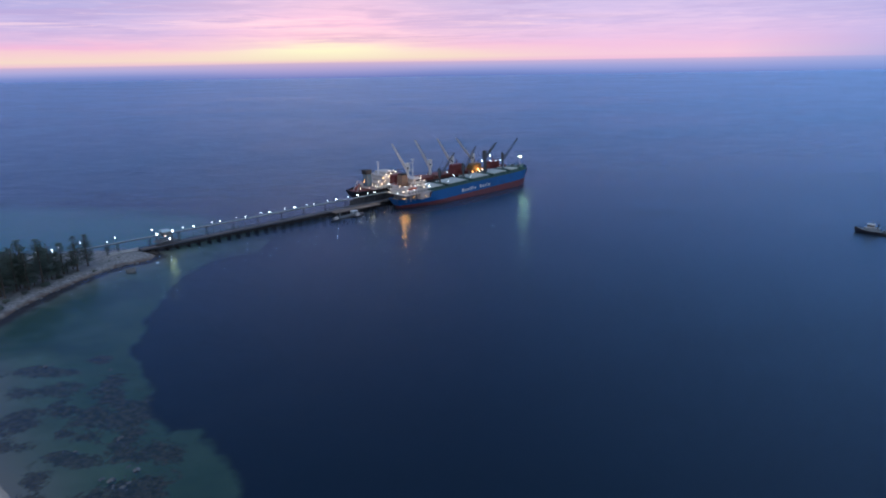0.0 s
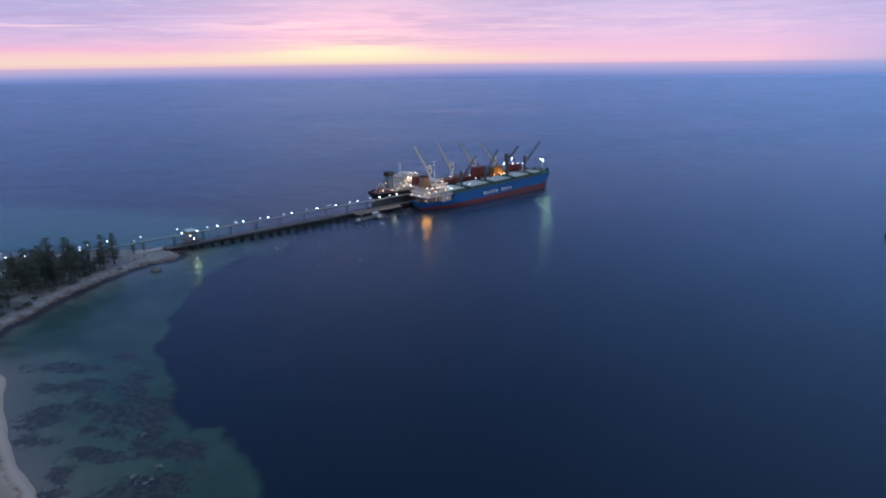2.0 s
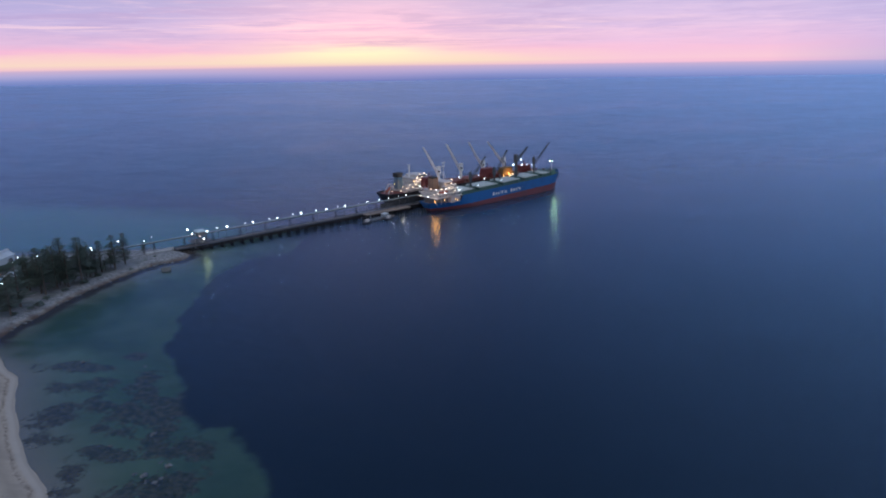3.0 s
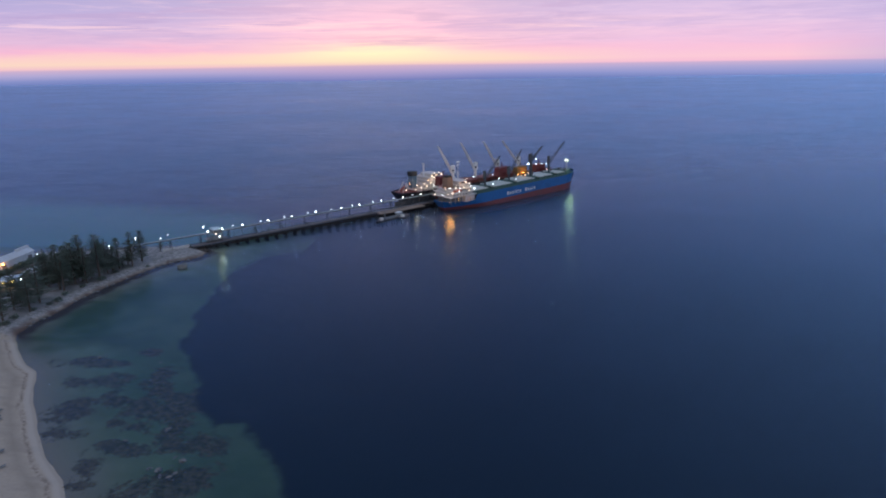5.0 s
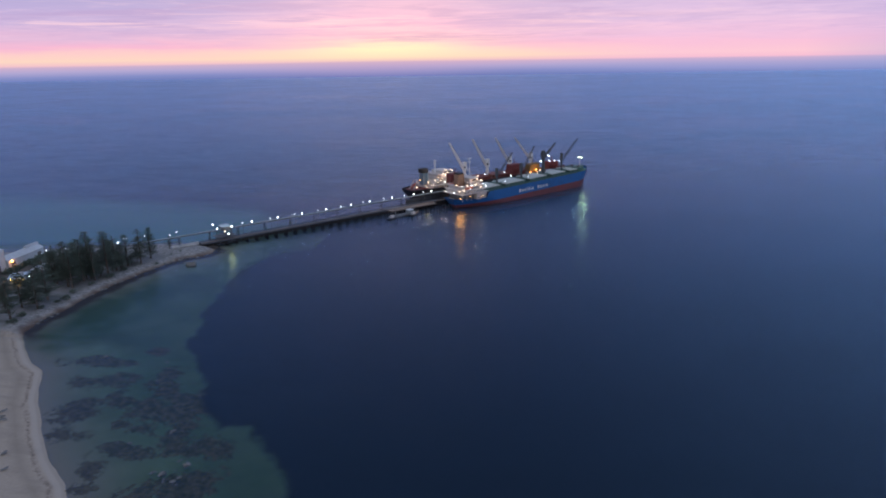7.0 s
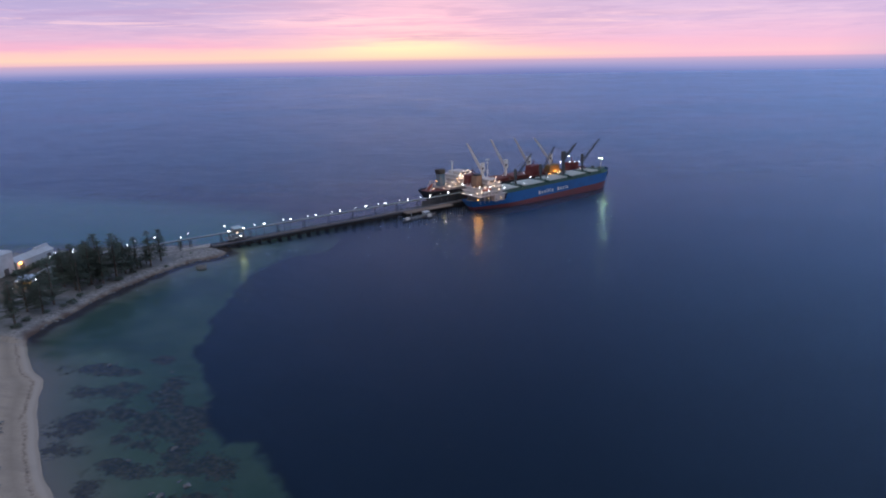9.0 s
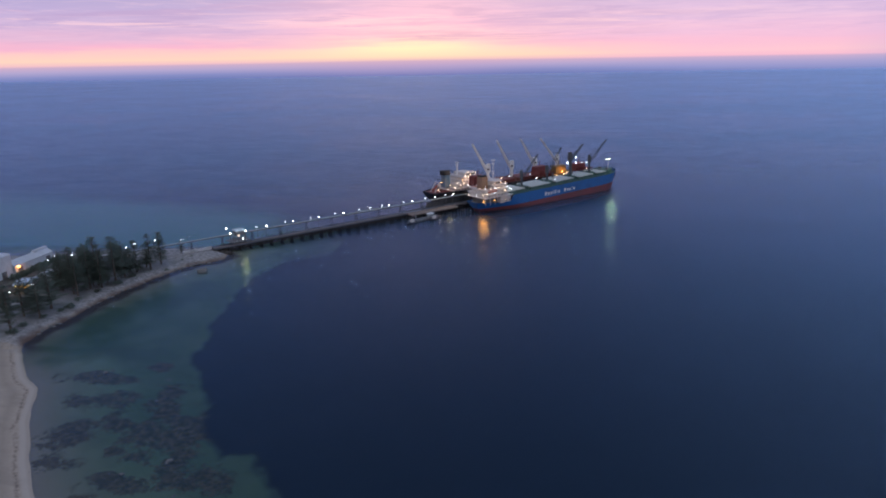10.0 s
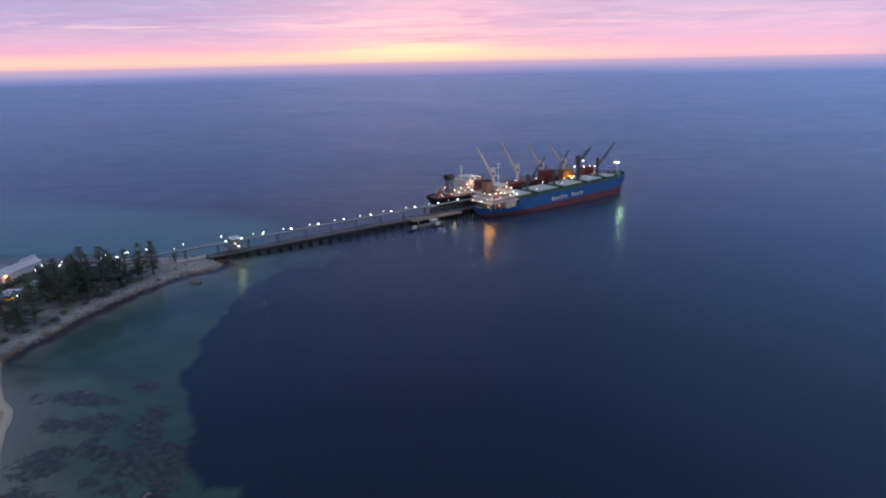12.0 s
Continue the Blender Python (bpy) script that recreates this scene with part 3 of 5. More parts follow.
def deck_sheet(length, half, z, keel, depth, n=46, ends=(0.0, 1.0)):
    g = Geo()
    v = min(max((z - keel) / (depth - keel), 0.0), 1.0)
    rows = []
    for i in range(n + 1):
        u = ends[0] + (ends[1] - ends[0]) * (1 - (1 - i / n) ** 1.3)
        aft, fore = -length / 2 + 13 * (1 - v) ** 1.2, length / 2 - 2.4 * (1 - v) ** 0.8
        y = half_breadth(u, v, half)
        rows.append([(aft + (fore - aft) * u, -y, z), (aft + (fore - aft) * u, y, z)])
    return g.grid(rows)


def deck_crane(ship, s, y, z, top, tip, paint, label, k_=1.0):
    """Pedestal crane with a slewing house and a twin-girder boom."""
    ped = part("crane_pedestal", Geo().tube((s, y, z), (s, y, top - 7.5), 1.3 * k_, 1.1 * k_, 14).tube((s, y, top - 7.5), (s, y, top - 6.9), 1.7 * k_, 1.7 * k_, 14), paint, ship, label)
    d = Vector((tip[0] - s, tip[1] - y, 0))
    d = d.normalized() if d.length > 0.1 else Vector((1, 0, 0))
    w = Vector((-d.y, d.x, 0))
    house = [tuple((Vector((s, y, 0)) + (d * a + w * b) * k_)[:2]) for a, b in ((1.2, -1.35), (1.2, 1.35), (-1.7, 1.35), (-1.7, -1.35))]
    part("crane_house", Geo().prism(house, top - 6.9, top, 0.82), paint, ped)
    cab = [tuple((Vector((s, y, 0)) + d * a + w * b)[:2]) for a, b in ((2.6, 1.0), (2.6, 2.2), (1.1, 2.2), (1.1, 1.0))]
    part("crane_cab", Geo().prism(cab, top - 5.4, top - 3.8), GLASS, ped)
    g = Geo()
    root, end = Vector((s, y, top - 6.0)) + d * 1.6, Vector(tip)
    for e in (-1, 1):
        g.beam(root + w * (1.15 * e), root.lerp(end, 0.5) + w * (0.95 * e), 0.66 * k_)
        g.beam(root.lerp(end, 0.5) + w * (0.95 * e), end + w * (0.45 * e), 0.56 * k_)
    for k in range(1, 12):
        a, b = k / 12, (k + 1) / 12
        ra, rb = 1.15 - 0.7 * a, 1.15 - 0.7 * min(b, 1)
        p, q = root.lerp(end, a), root.lerp(end, min(b, 1))
        g.beam(p - w * ra, p + w * ra, 0.18)
        g.beam(p - w * ra, q + w * rb, 0.16)
    g.tube(end - w * 0.9, end + w * 0.9, 0.5, n=8)
    part("crane_boom", g, paint, ped)
    peak = Vector((s, y, top)) - d * 0.6
    part("luffing_wire", Geo().tube(peak + w * 0.4, end + w * 0.3, 0.07, n=4).tube(peak - w * 0.4, end - w * 0.3, 0.07, n=4), STEEL, ped)
    return ped


def railing(g, pts, height=1.1, gap=3.0):
    for p, q in zip(pts, pts[1:]):
        p, q = Vector(p), Vector(q)
        n = max(1, int((q - p).length / gap))
        for k in range(n + 1):
            c = p.lerp(q, k / n)
            g.beam(c, c + Vector((0, 0, height)), 0.07)
        for hgt in (height, height * 0.55):
            g.beam(p + Vector((0, 0, hgt)), q + Vector((0, 0, hgt)), 0.07)
    return g


def ship_lamp(ship, p, material, r=0.32, arm=1.2):
    post = part("lamp_bracket", Geo().beam((p[0], p[1], p[2] - arm), (p[0], p[1], p[2]), 0.12), STEEL, ship)
    part("lamp_globe", Geo().ball(p, r, 8), material, post)


def tier(ship, x0, x1, y, z0, z1, wins=True, material=None, label=""):
    """A storey of a deckhouse with rounded corners, a deck slab over it and rows of windows."""
    c = 0.8
    out = [(x0, -y + c), (x0 + c, -y), (x1 - c, -y), (x1, -y + c), (x1, y - c), (x1 - c, y), (x0 + c, y), (x0, y - c)]
    t = part("deckhouse_tier", Geo().prism(out, z0, z1 - 0.25), material or WHITE, ship, label)
    big = [(a + math.copysign(1.0, a - (x0 + x1) / 2), b + math.copysign(1.3, b)) for a, b in out]
    slab = part("deck_slab", Geo().prism(big, z1 - 0.25, z1), WHITE, t)
    edge = [(a, b, z1) for a, b in big]
    part("railing", railing(Geo(), edge + edge[:1], 1.05, 2.2), WHITE, t)
    if wins:
        n = int(2 * y // 2.4)
        for k in range(n):
            b = -y + 1.6 + k * (2 * y - 3.2) / max(n - 1, 1)
            part("window", Geo().box(x1 - 0.02, b - 0.5, z0 + 0.95, x1 + 0.05, b + 0.5, z0 + 1.95), GLASS, t)
        n = int((x1 - x0) // 3.0)
        for k in range(n):
            a = x0 + 1.6 + k * (x1 - x0 - 3.2) / max(n - 1, 1)
            part("window", Geo().box(a - 0.35, -y - 0.05, z0 + 1.1, a + 0.35, -y + 0.02, z0 + 1.85), GLASS, t)
    return t


def hatch(ship, x0, x1, y, z, cover):
    base = part("hatch_coaming", Geo().prism([(x0 + 0.4, -y + 0.4), (x1 - 0.4, -y + 0.4), (x1 - 0.4, y - 0.4), (x0 + 0.4, y - 0.4)], z, z + 1.9), DECK_GREEN if cover is HATCH else DECK_RED, ship)
    n = 4
    for k in range(n):
        a, b = x0 + (x1 - x0) * k / n + 0.06, x0 + (x1 - x0) * (k + 1) / n - 0.06
        m = (a + b) / 2
        g = Geo()
        prof = [(a, z + 1.904), (a, z + 2.6), (m, z + 2.85), (b, z + 2.6), (b, z + 1.904)]
        k0 = len(g.v)
        g.v += [(p, -y, q) for p, q in prof] + [(p, y, q) for p, q in prof]
        g.f += [(k0 + i, k0 + i + 1, k0 + 6 + i, k0 + 5 + i) for i in range(4)] + [(k0 + 4, k0, k0 + 5, k0 + 9), (k0 + 4, k0 + 3, k0 + 2, k0 + 1, k0), (k0 + 5, k0 + 6, k0 + 7, k0 + 8, k0 + 9)]
        part("hatch_panel", g, cover, base)


def ventilator(ship, x, y, z, h=2.2, paint=None):
    """A mushroom ventilator."""
    part("ventilator", Geo().tube((x, y, z), (x, y, z + h), 0.38, n=8).tube((x, y, z + h), (x, y, z + h + 0.5), 0.8, 0.45, 10), paint or CREAM, ship)


def mast_house(ship, x, z, paint, half=5.0):
    """The low house round a crane's pedestal, with a door and vents on its roof."""
    h = part("mast_house", Geo().prism([(x - 2.6, -half), (x + 2.6, -half), (x + 2.6, half), (x - 2.6, half)], z, z + 2.9, 0.96), paint, ship)
    part("door", Geo().box(x - 0.5, -half - 0.03, z + 0.2, x + 0.5, -half + 0.08, z + 2.1), STEEL, h)
    part("railing", railing(Geo(), [(x - 2.4, -half + 0.2, z + 2.9), (x + 2.4, -half + 0.2, z + 2.9)], 1.0, 1.6), paint, h)
    ventilator(ship, x - 1.6, -half + 1.2, z + 2.9, 1.2, paint)
    ventilator(ship, x + 1.6, half - 1.2, z + 2.9, 1.2, paint)


def inclined_ladder(ship, p, q, w=0.9):
    """A stair between two decks: two stringers and treads."""
    p, q = Vector(p), Vector(q)
    g = Geo()
    for e in (0, w):
        o = Vector((0, e, 0))
        g.beam(p + o, q + o, 0.16)
        g.beam(p + o + Vector((0, 0, 1)), q + o + Vector((0, 0, 1)), 0.07)
    for k in range(1, 9):
        c = p.lerp(q, k / 9)
        g.beam(c, c + Vector((0, w, 0)), 0.14)
    part("ladder", g, WHITE, ship)


def life_raft(ship, x, y, z):
    part("life_raft", Geo().tube((x - 0.8, y, z + 0.55), (x + 0.8, y, z + 0.55), 0.45, n=10).box(x - 0.7, y - 0.4, z, x + 0.7, y + 0.4, z + 0.12), WHITE, ship)


def near_ship():
    L, H, K, D = 176.0, 14.0, -6.0, 12.9
    poop = 8.2
    load = lambda u: 4.5 + 0.003 * (u - 0.5) * L
    rail = lambda u: poop + 2.0 * max(0.0, 1 - u / 0.15) ** 1.4 + (D - poop) * ease((u - 0.165) / 0.03)
    ship = thing("bulk_carrier", berth(26, 14, 0) @ pose(0, 0, 0, 0, -1.3, 0), "blue and red bulk carrier with deck cranes, moored at the jetty", "ship")
    hull = part("hull", hull_strip(L, H, load, rail, D, K, n=90), HULL_BLUE, ship, "blue painted steel topsides")
    part("boot_topping", hull_strip(L, H, K, load, D, K, n=90), HULL_RED, ship, "red antifouling below the load line")
    part("main_deck", deck_sheet(L, H, D - 0.25, K, D, ends=(0.19, 1.0)), DECK_GREEN, ship, "green painted steel deck")
    part("poop_deck", deck_sheet(L, H, poop - 0.3, K, D, ends=(0.0, 0.25)), DECK_RED, ship, "red oxide mooring deck at the stern")
    part("bulwark", hull_strip(L, H, rail, lambda u: rail(u) + 0.8 * ease((u - 0.19) / 0.02), D, K, n=90, m=1), DECK_GREEN, hull)
    fc = [(70.5, -9.5), (77.5, -6.8), (83.5, -3.2), (85.5, 0), (83.5, 3.2), (77.5, 6.8), (70.5, 9.5)]
    fo = part("forecastle", Geo().prism(fc, D - 0.2, D + 2.4), DECK_GREEN, ship)
    for x, y in ((74.5, -4), (74.5, 4)):
        part("windlass", Geo().tube((x, y - 1.6, D + 3.3), (x, y + 1.6, D + 3.3), 0.8, n=10).box(x - 1.0, y - 1.8, D + 2.4, x + 1.0, y + 1.8, D + 2.9), STEEL, fo)
    mast = part("foremast", Geo().tube((81.5, 0, D + 2.4), (81.5, 0, 23.6), 0.32, 0.2).beam((81.5, -2.1, 23.4), (81.5, 2.1, 23.4), 0.2), CREAM, fo)
    for y, h in ((-2.0, 23.7), (-0.7, 23.9), (2.0, 23.7)):
        part("floodlight", Geo().ball((81.1, y, h), 0.42, 8, 0.7), LAMP_GREEN, mast)
    part("railing", railing(Geo(), [(x, y, D + 2.4) for x, y in fc]), DECK_GREEN, fo)
    # lettering stands as plain shapes
    x = -17.4
    widths = [2.1, 1.8, 1.6, 0.6, 1.3, 0.6, 1.6, None, 2.1, 1.8, 1.6, 0.6, 1.7]
    tall = [1, 0, 0, 1, 1, 1, 0, 0, 1, 0, 0, 1, 0]
    for w, up in zip(widths, tall):
        if w is None:
            x += 4.2
            continue
        part("name_bar", Geo().box(x, -H - 0.08, 6.35, x + w, -H + 0.01, 9.3 if up else 8.6), LETTER, hull)
        x += w + 1.38
    # hatches between the cranes
    for x0, x1 in ((-53.5, -36), (-29, -5.7), (1.7, 24.1), (31.1, 49.9), (56.5, 68)):
        hatch(ship, x0, x1, 8.8, D - 0.2, HATCH)
    tips = ((-32.3, -1.0, 28.6, (-14.0, -1.5, 39.4)), (-1.9, -1.0, 28.8, (14.5, -1.5, 42.0)), (27.6, -1.0, 36.6, (44.7, 0.0, 41.6)), (53.3, -1.0, 31.4, (75.1, -1.5, 42.4)))
    for s, y, top, tip in tips:
        mast_house(ship, s, D - 0.2, DECK_GREEN)
        deck_crane(ship, s, y, D - 0.2, top, tip, CRANE_GREY, "grey pedestal crane with the boom raised", 1.15 if top > 33 else 0.8)
    for x0, x1 in ((-53.5, -36), (-29, -5.7), (1.7, 24.1), (31.1, 49.9), (56.5, 68)):
        for x in (x0 + 1.5, x1 - 1.5):
            ventilator(ship, x, -11.4, D - 0.2, 1.6, DECK_GREEN)
    part("deck_pipe", Geo().tube((-50, -10.4, D + 0.35), (66, -10.4, D + 0.35), 0.18, n=6).tube((-50, -9.9, D + 0.3), (66, -9.9, D + 0.3), 0.12, n=6), DECK_GREEN, ship)
    # deckhouse aft
    z = 13.5
    tier(ship, -66.5, -55.0, 12.6, poop - 0.29, z, material=WHITE, label="white plated poop house flush with the hull")
    # Shade under the upper deck, put into the wall as grey
    part("deckhouse_tier", Geo().box(-79.0, -8.0, poop - 0.29, -66.51, 8.0, z), STEEL, ship, "recessed house wall over the mooring deck, grey for the shade there")
    part("deck_slab", Geo().box(-82.5, -12.2, z - 0.3, -66.51, 12.2, z), WHITE, ship)
    for x in (-82.0, -77.0, -72.0):
        part("stanchion", Geo().beam((x, -11.6, poop - 0.3), (x, -11.6, z - 0.3), 0.25), WHITE, ship)
    tier(ship, -80, -56.5, 12.0, z + 0.004, z + 3.0)
    tier(ship, -78.5, -57.5, 10.8, z + 3.0, z + 5.9)
    tier(ship, -70.5, -58.0, 9.6, z + 5.9, z + 8.7)
    zb = z + 8.7
    br = part("bridge", Geo().prism([(-68.5, -8), (-60.5, -8), (-59.0, -6), (-59.0, 6), (-60.5, 8), (-68.5, 8)], zb, zb + 2.8), WHITE, ship, "white wheelhouse with a band of windows")
    part("bridge_window", Geo().box(-59.0, -5.6, zb + 1.1, -58.9, 5.6, zb + 2.1), GLASS, br)
    part("bridge_window", Geo().box(-67.5, -8.06, zb + 1.1, -60.7, -7.99, zb + 2.1), GLASS, br)
    for y0, y1 in ((-13.8, -8.01), (8.01, 13.8)):
        part("bridge_wing", Geo().box(-64.0, y0, zb, -60.7, y1, zb + 1.0), WHITE, br)
    part("radar_mast", Geo().tube((-63.5, 0, zb + 2.8), (-63.5, 0, zb + 9.8), 0.45, 0.25).beam((-63.5, -2.4, zb + 7.8), (-63.5, 2.4, zb + 7.8), 0.3).box(-63.9, -1.9, zb + 9.4, -63.4, 1.9, zb + 9.7), CREAM, br)
    for k, zz in enumerate((z, z + 3.0, z + 5.9)):
        x = (-57.0, -58.2, -59.0)[k]
        inclined_ladder(ship, (x - 4.5, -13.1 + k * 0.8, zz), (x - 8.0, -13.1 + k * 0.8, zz + 2.9))
    for x, y, zz in ((-66, -11.6, z + 3.0), (-63, -11.6, z + 3.0), (-68, -10.6, z + 5.9)):
        life_raft(ship, x, y, zz)
    for x, y, zz in ((-72.5, -7.5, z + 5.9), (-75.5, 6.0, z + 5.9), (-79.0, -9.0, z + 3.0), (-69.5, -7.6, zb)):
        ventilator(ship, x, y, zz, 1.4)
    for y in (-5.5, 5.5):
        part("antenna", Geo().tube((-66.0, y, zb + 2.8), (-66.0, y, zb + 8.0), 0.09, 0.05, 6), CREAM, br)
        part("radome", Geo().ball((-62.5, y, zb + 3.7), 0.8, 10).tube((-62.5, y, zb + 2.8), (-62.5, y, zb + 3.1), 0.3, n=8), CREAM, br)
    fu = part("funnel", Geo().prism([(-78.4, -3.4), (-72.0, -3.4), (-71.0, -1.2), (-71.0, 1.2), (-72.0, 3.4), (-78.4, 3.4)], z + 5.9, z + 15.6, 0.9), FUNNEL_BROWN, ship, "tan-brown funnel with black top, lit by deck lamps")
    part("funnel_top", Geo().prism([(-77.9, -2.9), (-72.4, -2.9), (-71.6, -1.0), (-71.6, 1.0), (-72.4, 2.9), (-77.9, 2.9)], z + 15.6, z + 16.6, 0.95), RUBBER, fu)
    for y in (-10.2, 10.2):
        part("lifeboat", Geo().tube((-77.0, y, z + 5.0), (-70.0, y, z + 5.0), 1.25, n=10).ball((-77.0, y, z + 5.0), 1.25).ball((-70.0, y, z + 5.0), 1.25), ORANGE, ship, "orange enclosed lifeboat on davits")
        for x in (-76.0, -71.0):
            part("davit", Geo().beam((x, y, z + 3), (x, y, z + 7.4), 0.3), WHITE, ship)
    part("railing", railing(Geo(), [(-52, -13.8, D + 0.4), (60, -13.8, D + 0.4)], 1.1, 3.5), DECK_GREEN, ship)
    part("mooring_winch", Geo().box(-85.5, -5, poop - 0.3, -82.5, 5, poop + 0.3).tube((-84, -4, poop + 1.0), (-84, 4, poop + 1.0), 0.9, n=10), STEEL, ship)
    for x, y, h, mt in ((-82.5, -9, 3.0, LAMP_WARM), (-85.5, -5, 2.0, LAMP_WHITE), (-85.5, 5, 1.5, LAMP_WARM), (-80.6, -3, 7.2, LAMP_WARM),
                        (-79.1, -8, 7.4, LAMP_WHITE), (-74.6, -9.4, 7.0, LAMP_WARM), (-70.2, -6, 8.6, LAMP_WARM), (-70.0, -9.9, 6.6, LAMP_WHITE), (-65.5, 7, 12.4, LAMP_WHITE), (-58.7, -9.2, 9.4, LAMP_WARM),
                        (-57.7, -10.5, 6.4, LAMP_WHITE), (-56.5, -12.4, 4.6, LAMP_WHITE), (-56.7, 6, 8.0, LAMP_WARM), (-59.5, 8, 11.0, LAMP_WHITE), (-54.0, -10.8, 4.2, LAMP_WHITE),
                        (-31.5, -10.5, 4.4, LAMP_WHITE), (-2.0, -10.0, 4.2, LAMP_SMALL), (-66.5, -10.6, 6.8, LAMP_WARM), (-80.5, -12.0, 4.2, LAMP_WARM), (-62.0, -12.2, 4.4, LAMP_WARM), (-73.0, -12.2, 4.2, LAMP_WHITE), (-62.5, -8.6, 10.6, LAMP_WARM)):
        ship_lamp(ship, (x, y, z + h), mt, 0.32, h + 4.2 if x < -80.55 else 1.2)
    ship_lamp(ship, (-82.0, -9.0, poop + 2.6), LAMP_SODIUM, 0.3, 2.9)
    for x, y in ((-70.5, -9.0), (-61.0, -13.3)):
        ship_lamp(ship, (x, y, poop + 2.2), LAMP_SODIUM, 0.22, 2.0)
    # bower anchor housed in the side of the bow, and its hawse pipe
    out = [-half_breadth((q + 86) / 173.5, (zz - K) / (D - K), H) - 0.15 for q, zz in ((82.6, 10.4), (82.6, 7.6))]
    part("anchor", Geo().beam((82.6, out[0], 10.4), (82.6, out[1], 7.4), 0.5).beam((81.4, out[1] - 0.2, 7.5), (83.8, out[1] + 0.3, 7.5), 0.8).tube((82.6, out[0] + 0.5, 10.6), (82.6, out[0] - 0.2, 10.6), 0.9, n=10), HULL_DARK, hull, "black stocked anchor hung at the bow")
    return ship


def far_ship():
    L, H, K, D = 168.0, 13.0, -6.0, 11.0
    ship = thing("cargo_ship", berth(10, 55, 0), "dark-hulled cargo ship with white deckhouse and cream cranes", "ship")
    hull = part("hull", hull_strip(L, H, 3.0, D, D, K), HULL_DARK, ship, "black painted steel hull")
    part("boot_topping", hull_strip(L, H, K, 3.0, D, K), HULL_RED, ship)
    part("main_deck", deck_sheet(L, H, D - 0.25, K, D), DECK_RED, ship, "red oxide steel deck")
    part("bulwark", hull_strip(L, H, D, D + 0.9, D, K, m=1), HULL_DARK, hull)
    z = D - 0.2
    part("forecastle", Geo().prism([(62, -9), (71, -6), (76.5, -2.6), (76.5, 2.6), (71, 6), (62, 9)], z, z + 2.6), DECK_RED, ship)
    for x0, x1 in ((-31, -20), (-14, 8), (14, 37), (46, 61)):
        hatch(ship, x0, x1, 8.4, z, DECK_RED)
    for s, tip in ((-17.5, (-38.5, -4, 47.8)), (11.2, (-10.8, -4, 48.6)), (41.0, (18.2, -4, 47.4)), (71, (43.8, -4, 45.8))):
        mast_house(ship, s, z, DECK_RED)
        deck_crane(ship, s, 0, z, 28.5, tip, CREAM, "cream pedestal crane with its boom raised aft", 1.2)
    tier(ship, -64, -36.5, 11.6, z, z + 3.0)
    tier(ship, -60, -37, 10.6, z + 3.0, z + 5.9)
    tier(ship, -55, -37.2, 10.2, z + 5.9, z + 8.7)
    tier(ship, -54, -37.5, 9.8, z + 8.7, z + 11.4)
    br = part("bridge", Geo().prism([(-50, -8), (-40, -8), (-38.2, -6), (-38.2, 6), (-40, 8), (-50, 8)], z + 11.4, z + 14.0), WHITE, ship, "white wheelhouse with a band of windows")
    part("bridge_window", Geo().box(-49, -8.06, z + 12.4, -40.2, -7.99, z + 13.4), GLASS, br)
    for y0, y1 in ((-12.8, -8.01), (8.01, 12.8)):
        part("bridge_wing", Geo().box(-44.5, y0, z + 11.4, -41, y1, z + 12.3), WHITE, br)
    part("radar_mast", Geo().tube((-52.5, 0, z + 11), (-52.5, 0, z + 23), 0.75, 0.5).beam((-52.5, -2.6, z + 20.5), (-52.5, 2.6, z + 20.5), 0.35).box(-53, -2.2, z + 22.6, -52, 2.2, z + 23), LETTER, ship)
    fu = part("funnel", Geo().prism([(-68, -2.9), (-62.5, -2.9), (-61, 0), (-62.5, 2.9), (-68, 2.9)], z + 3.0, z + 13.6, 0.94), FUNNEL_TEAL, ship, "blue-grey funnel with a black top")
    part("funnel_top", Geo().prism([(-68.8, -3.0), (-62.4, -3.0), (-61.2, 0), (-62.4, 3.0), (-68.8, 3.0)], z + 13.6, z + 17.2), RUBBER, fu)
    for k, zz in enumerate((z, z + 3.0, z + 5.9, z + 8.7)):
        inclined_ladder(ship, (-42.0, -12.2 + k * 0.4, zz), (-45.6, -12.2 + k * 0.4, zz + 2.8))
    for x, y, zz in ((-58, -9.5, z + 5.9), (-56.5, 4.0, z + 5.9), (-62, -9.6, z + 3.0), (-48, -7.0, z + 14.0)):
        ventilator(ship, x, y, zz, 1.4)
    for x in (-53, -50):
        life_raft(ship, x, -10.9, z + 5.9)
    part("davit", Geo().beam((-79, -3, z), (-74.0, -3, z + 8), 0.4).beam((-79, 3, z), (-74.0, 3, z + 8), 0.4).beam((-74.0, -3, z + 8), (-74.0, 3, z + 8), 0.4).beam((-74.0, -3, z), (-74.0, -3, z + 8), 0.3).beam((-74.0, 3, z), (-74.0, 3, z + 8), 0.3), WHITE, ship, "white stern davit frame")
    part("lifeboat", Geo().tube((-78.5, 0, z + 2.2), (-74.2, 0, z + 5.0), 1.0, n=10).ball((-78.5, 0, z + 2.2), 1.0).ball((-74.2, 0, z + 5.0), 1.0), DULL_RED, ship, "faded red free-fall lifeboat on its ramp")
    part("light_mast", Geo().tube((-14, -3, z), (-14, -3, z + 21), 0.35, 0.25).box(-16, -3.6, z + 20.4, -12, -2.4, z + 21.2).box(-15.6, -3.6, z + 17.5, -12.4, -2.4, z + 18.1), CREAM, ship)
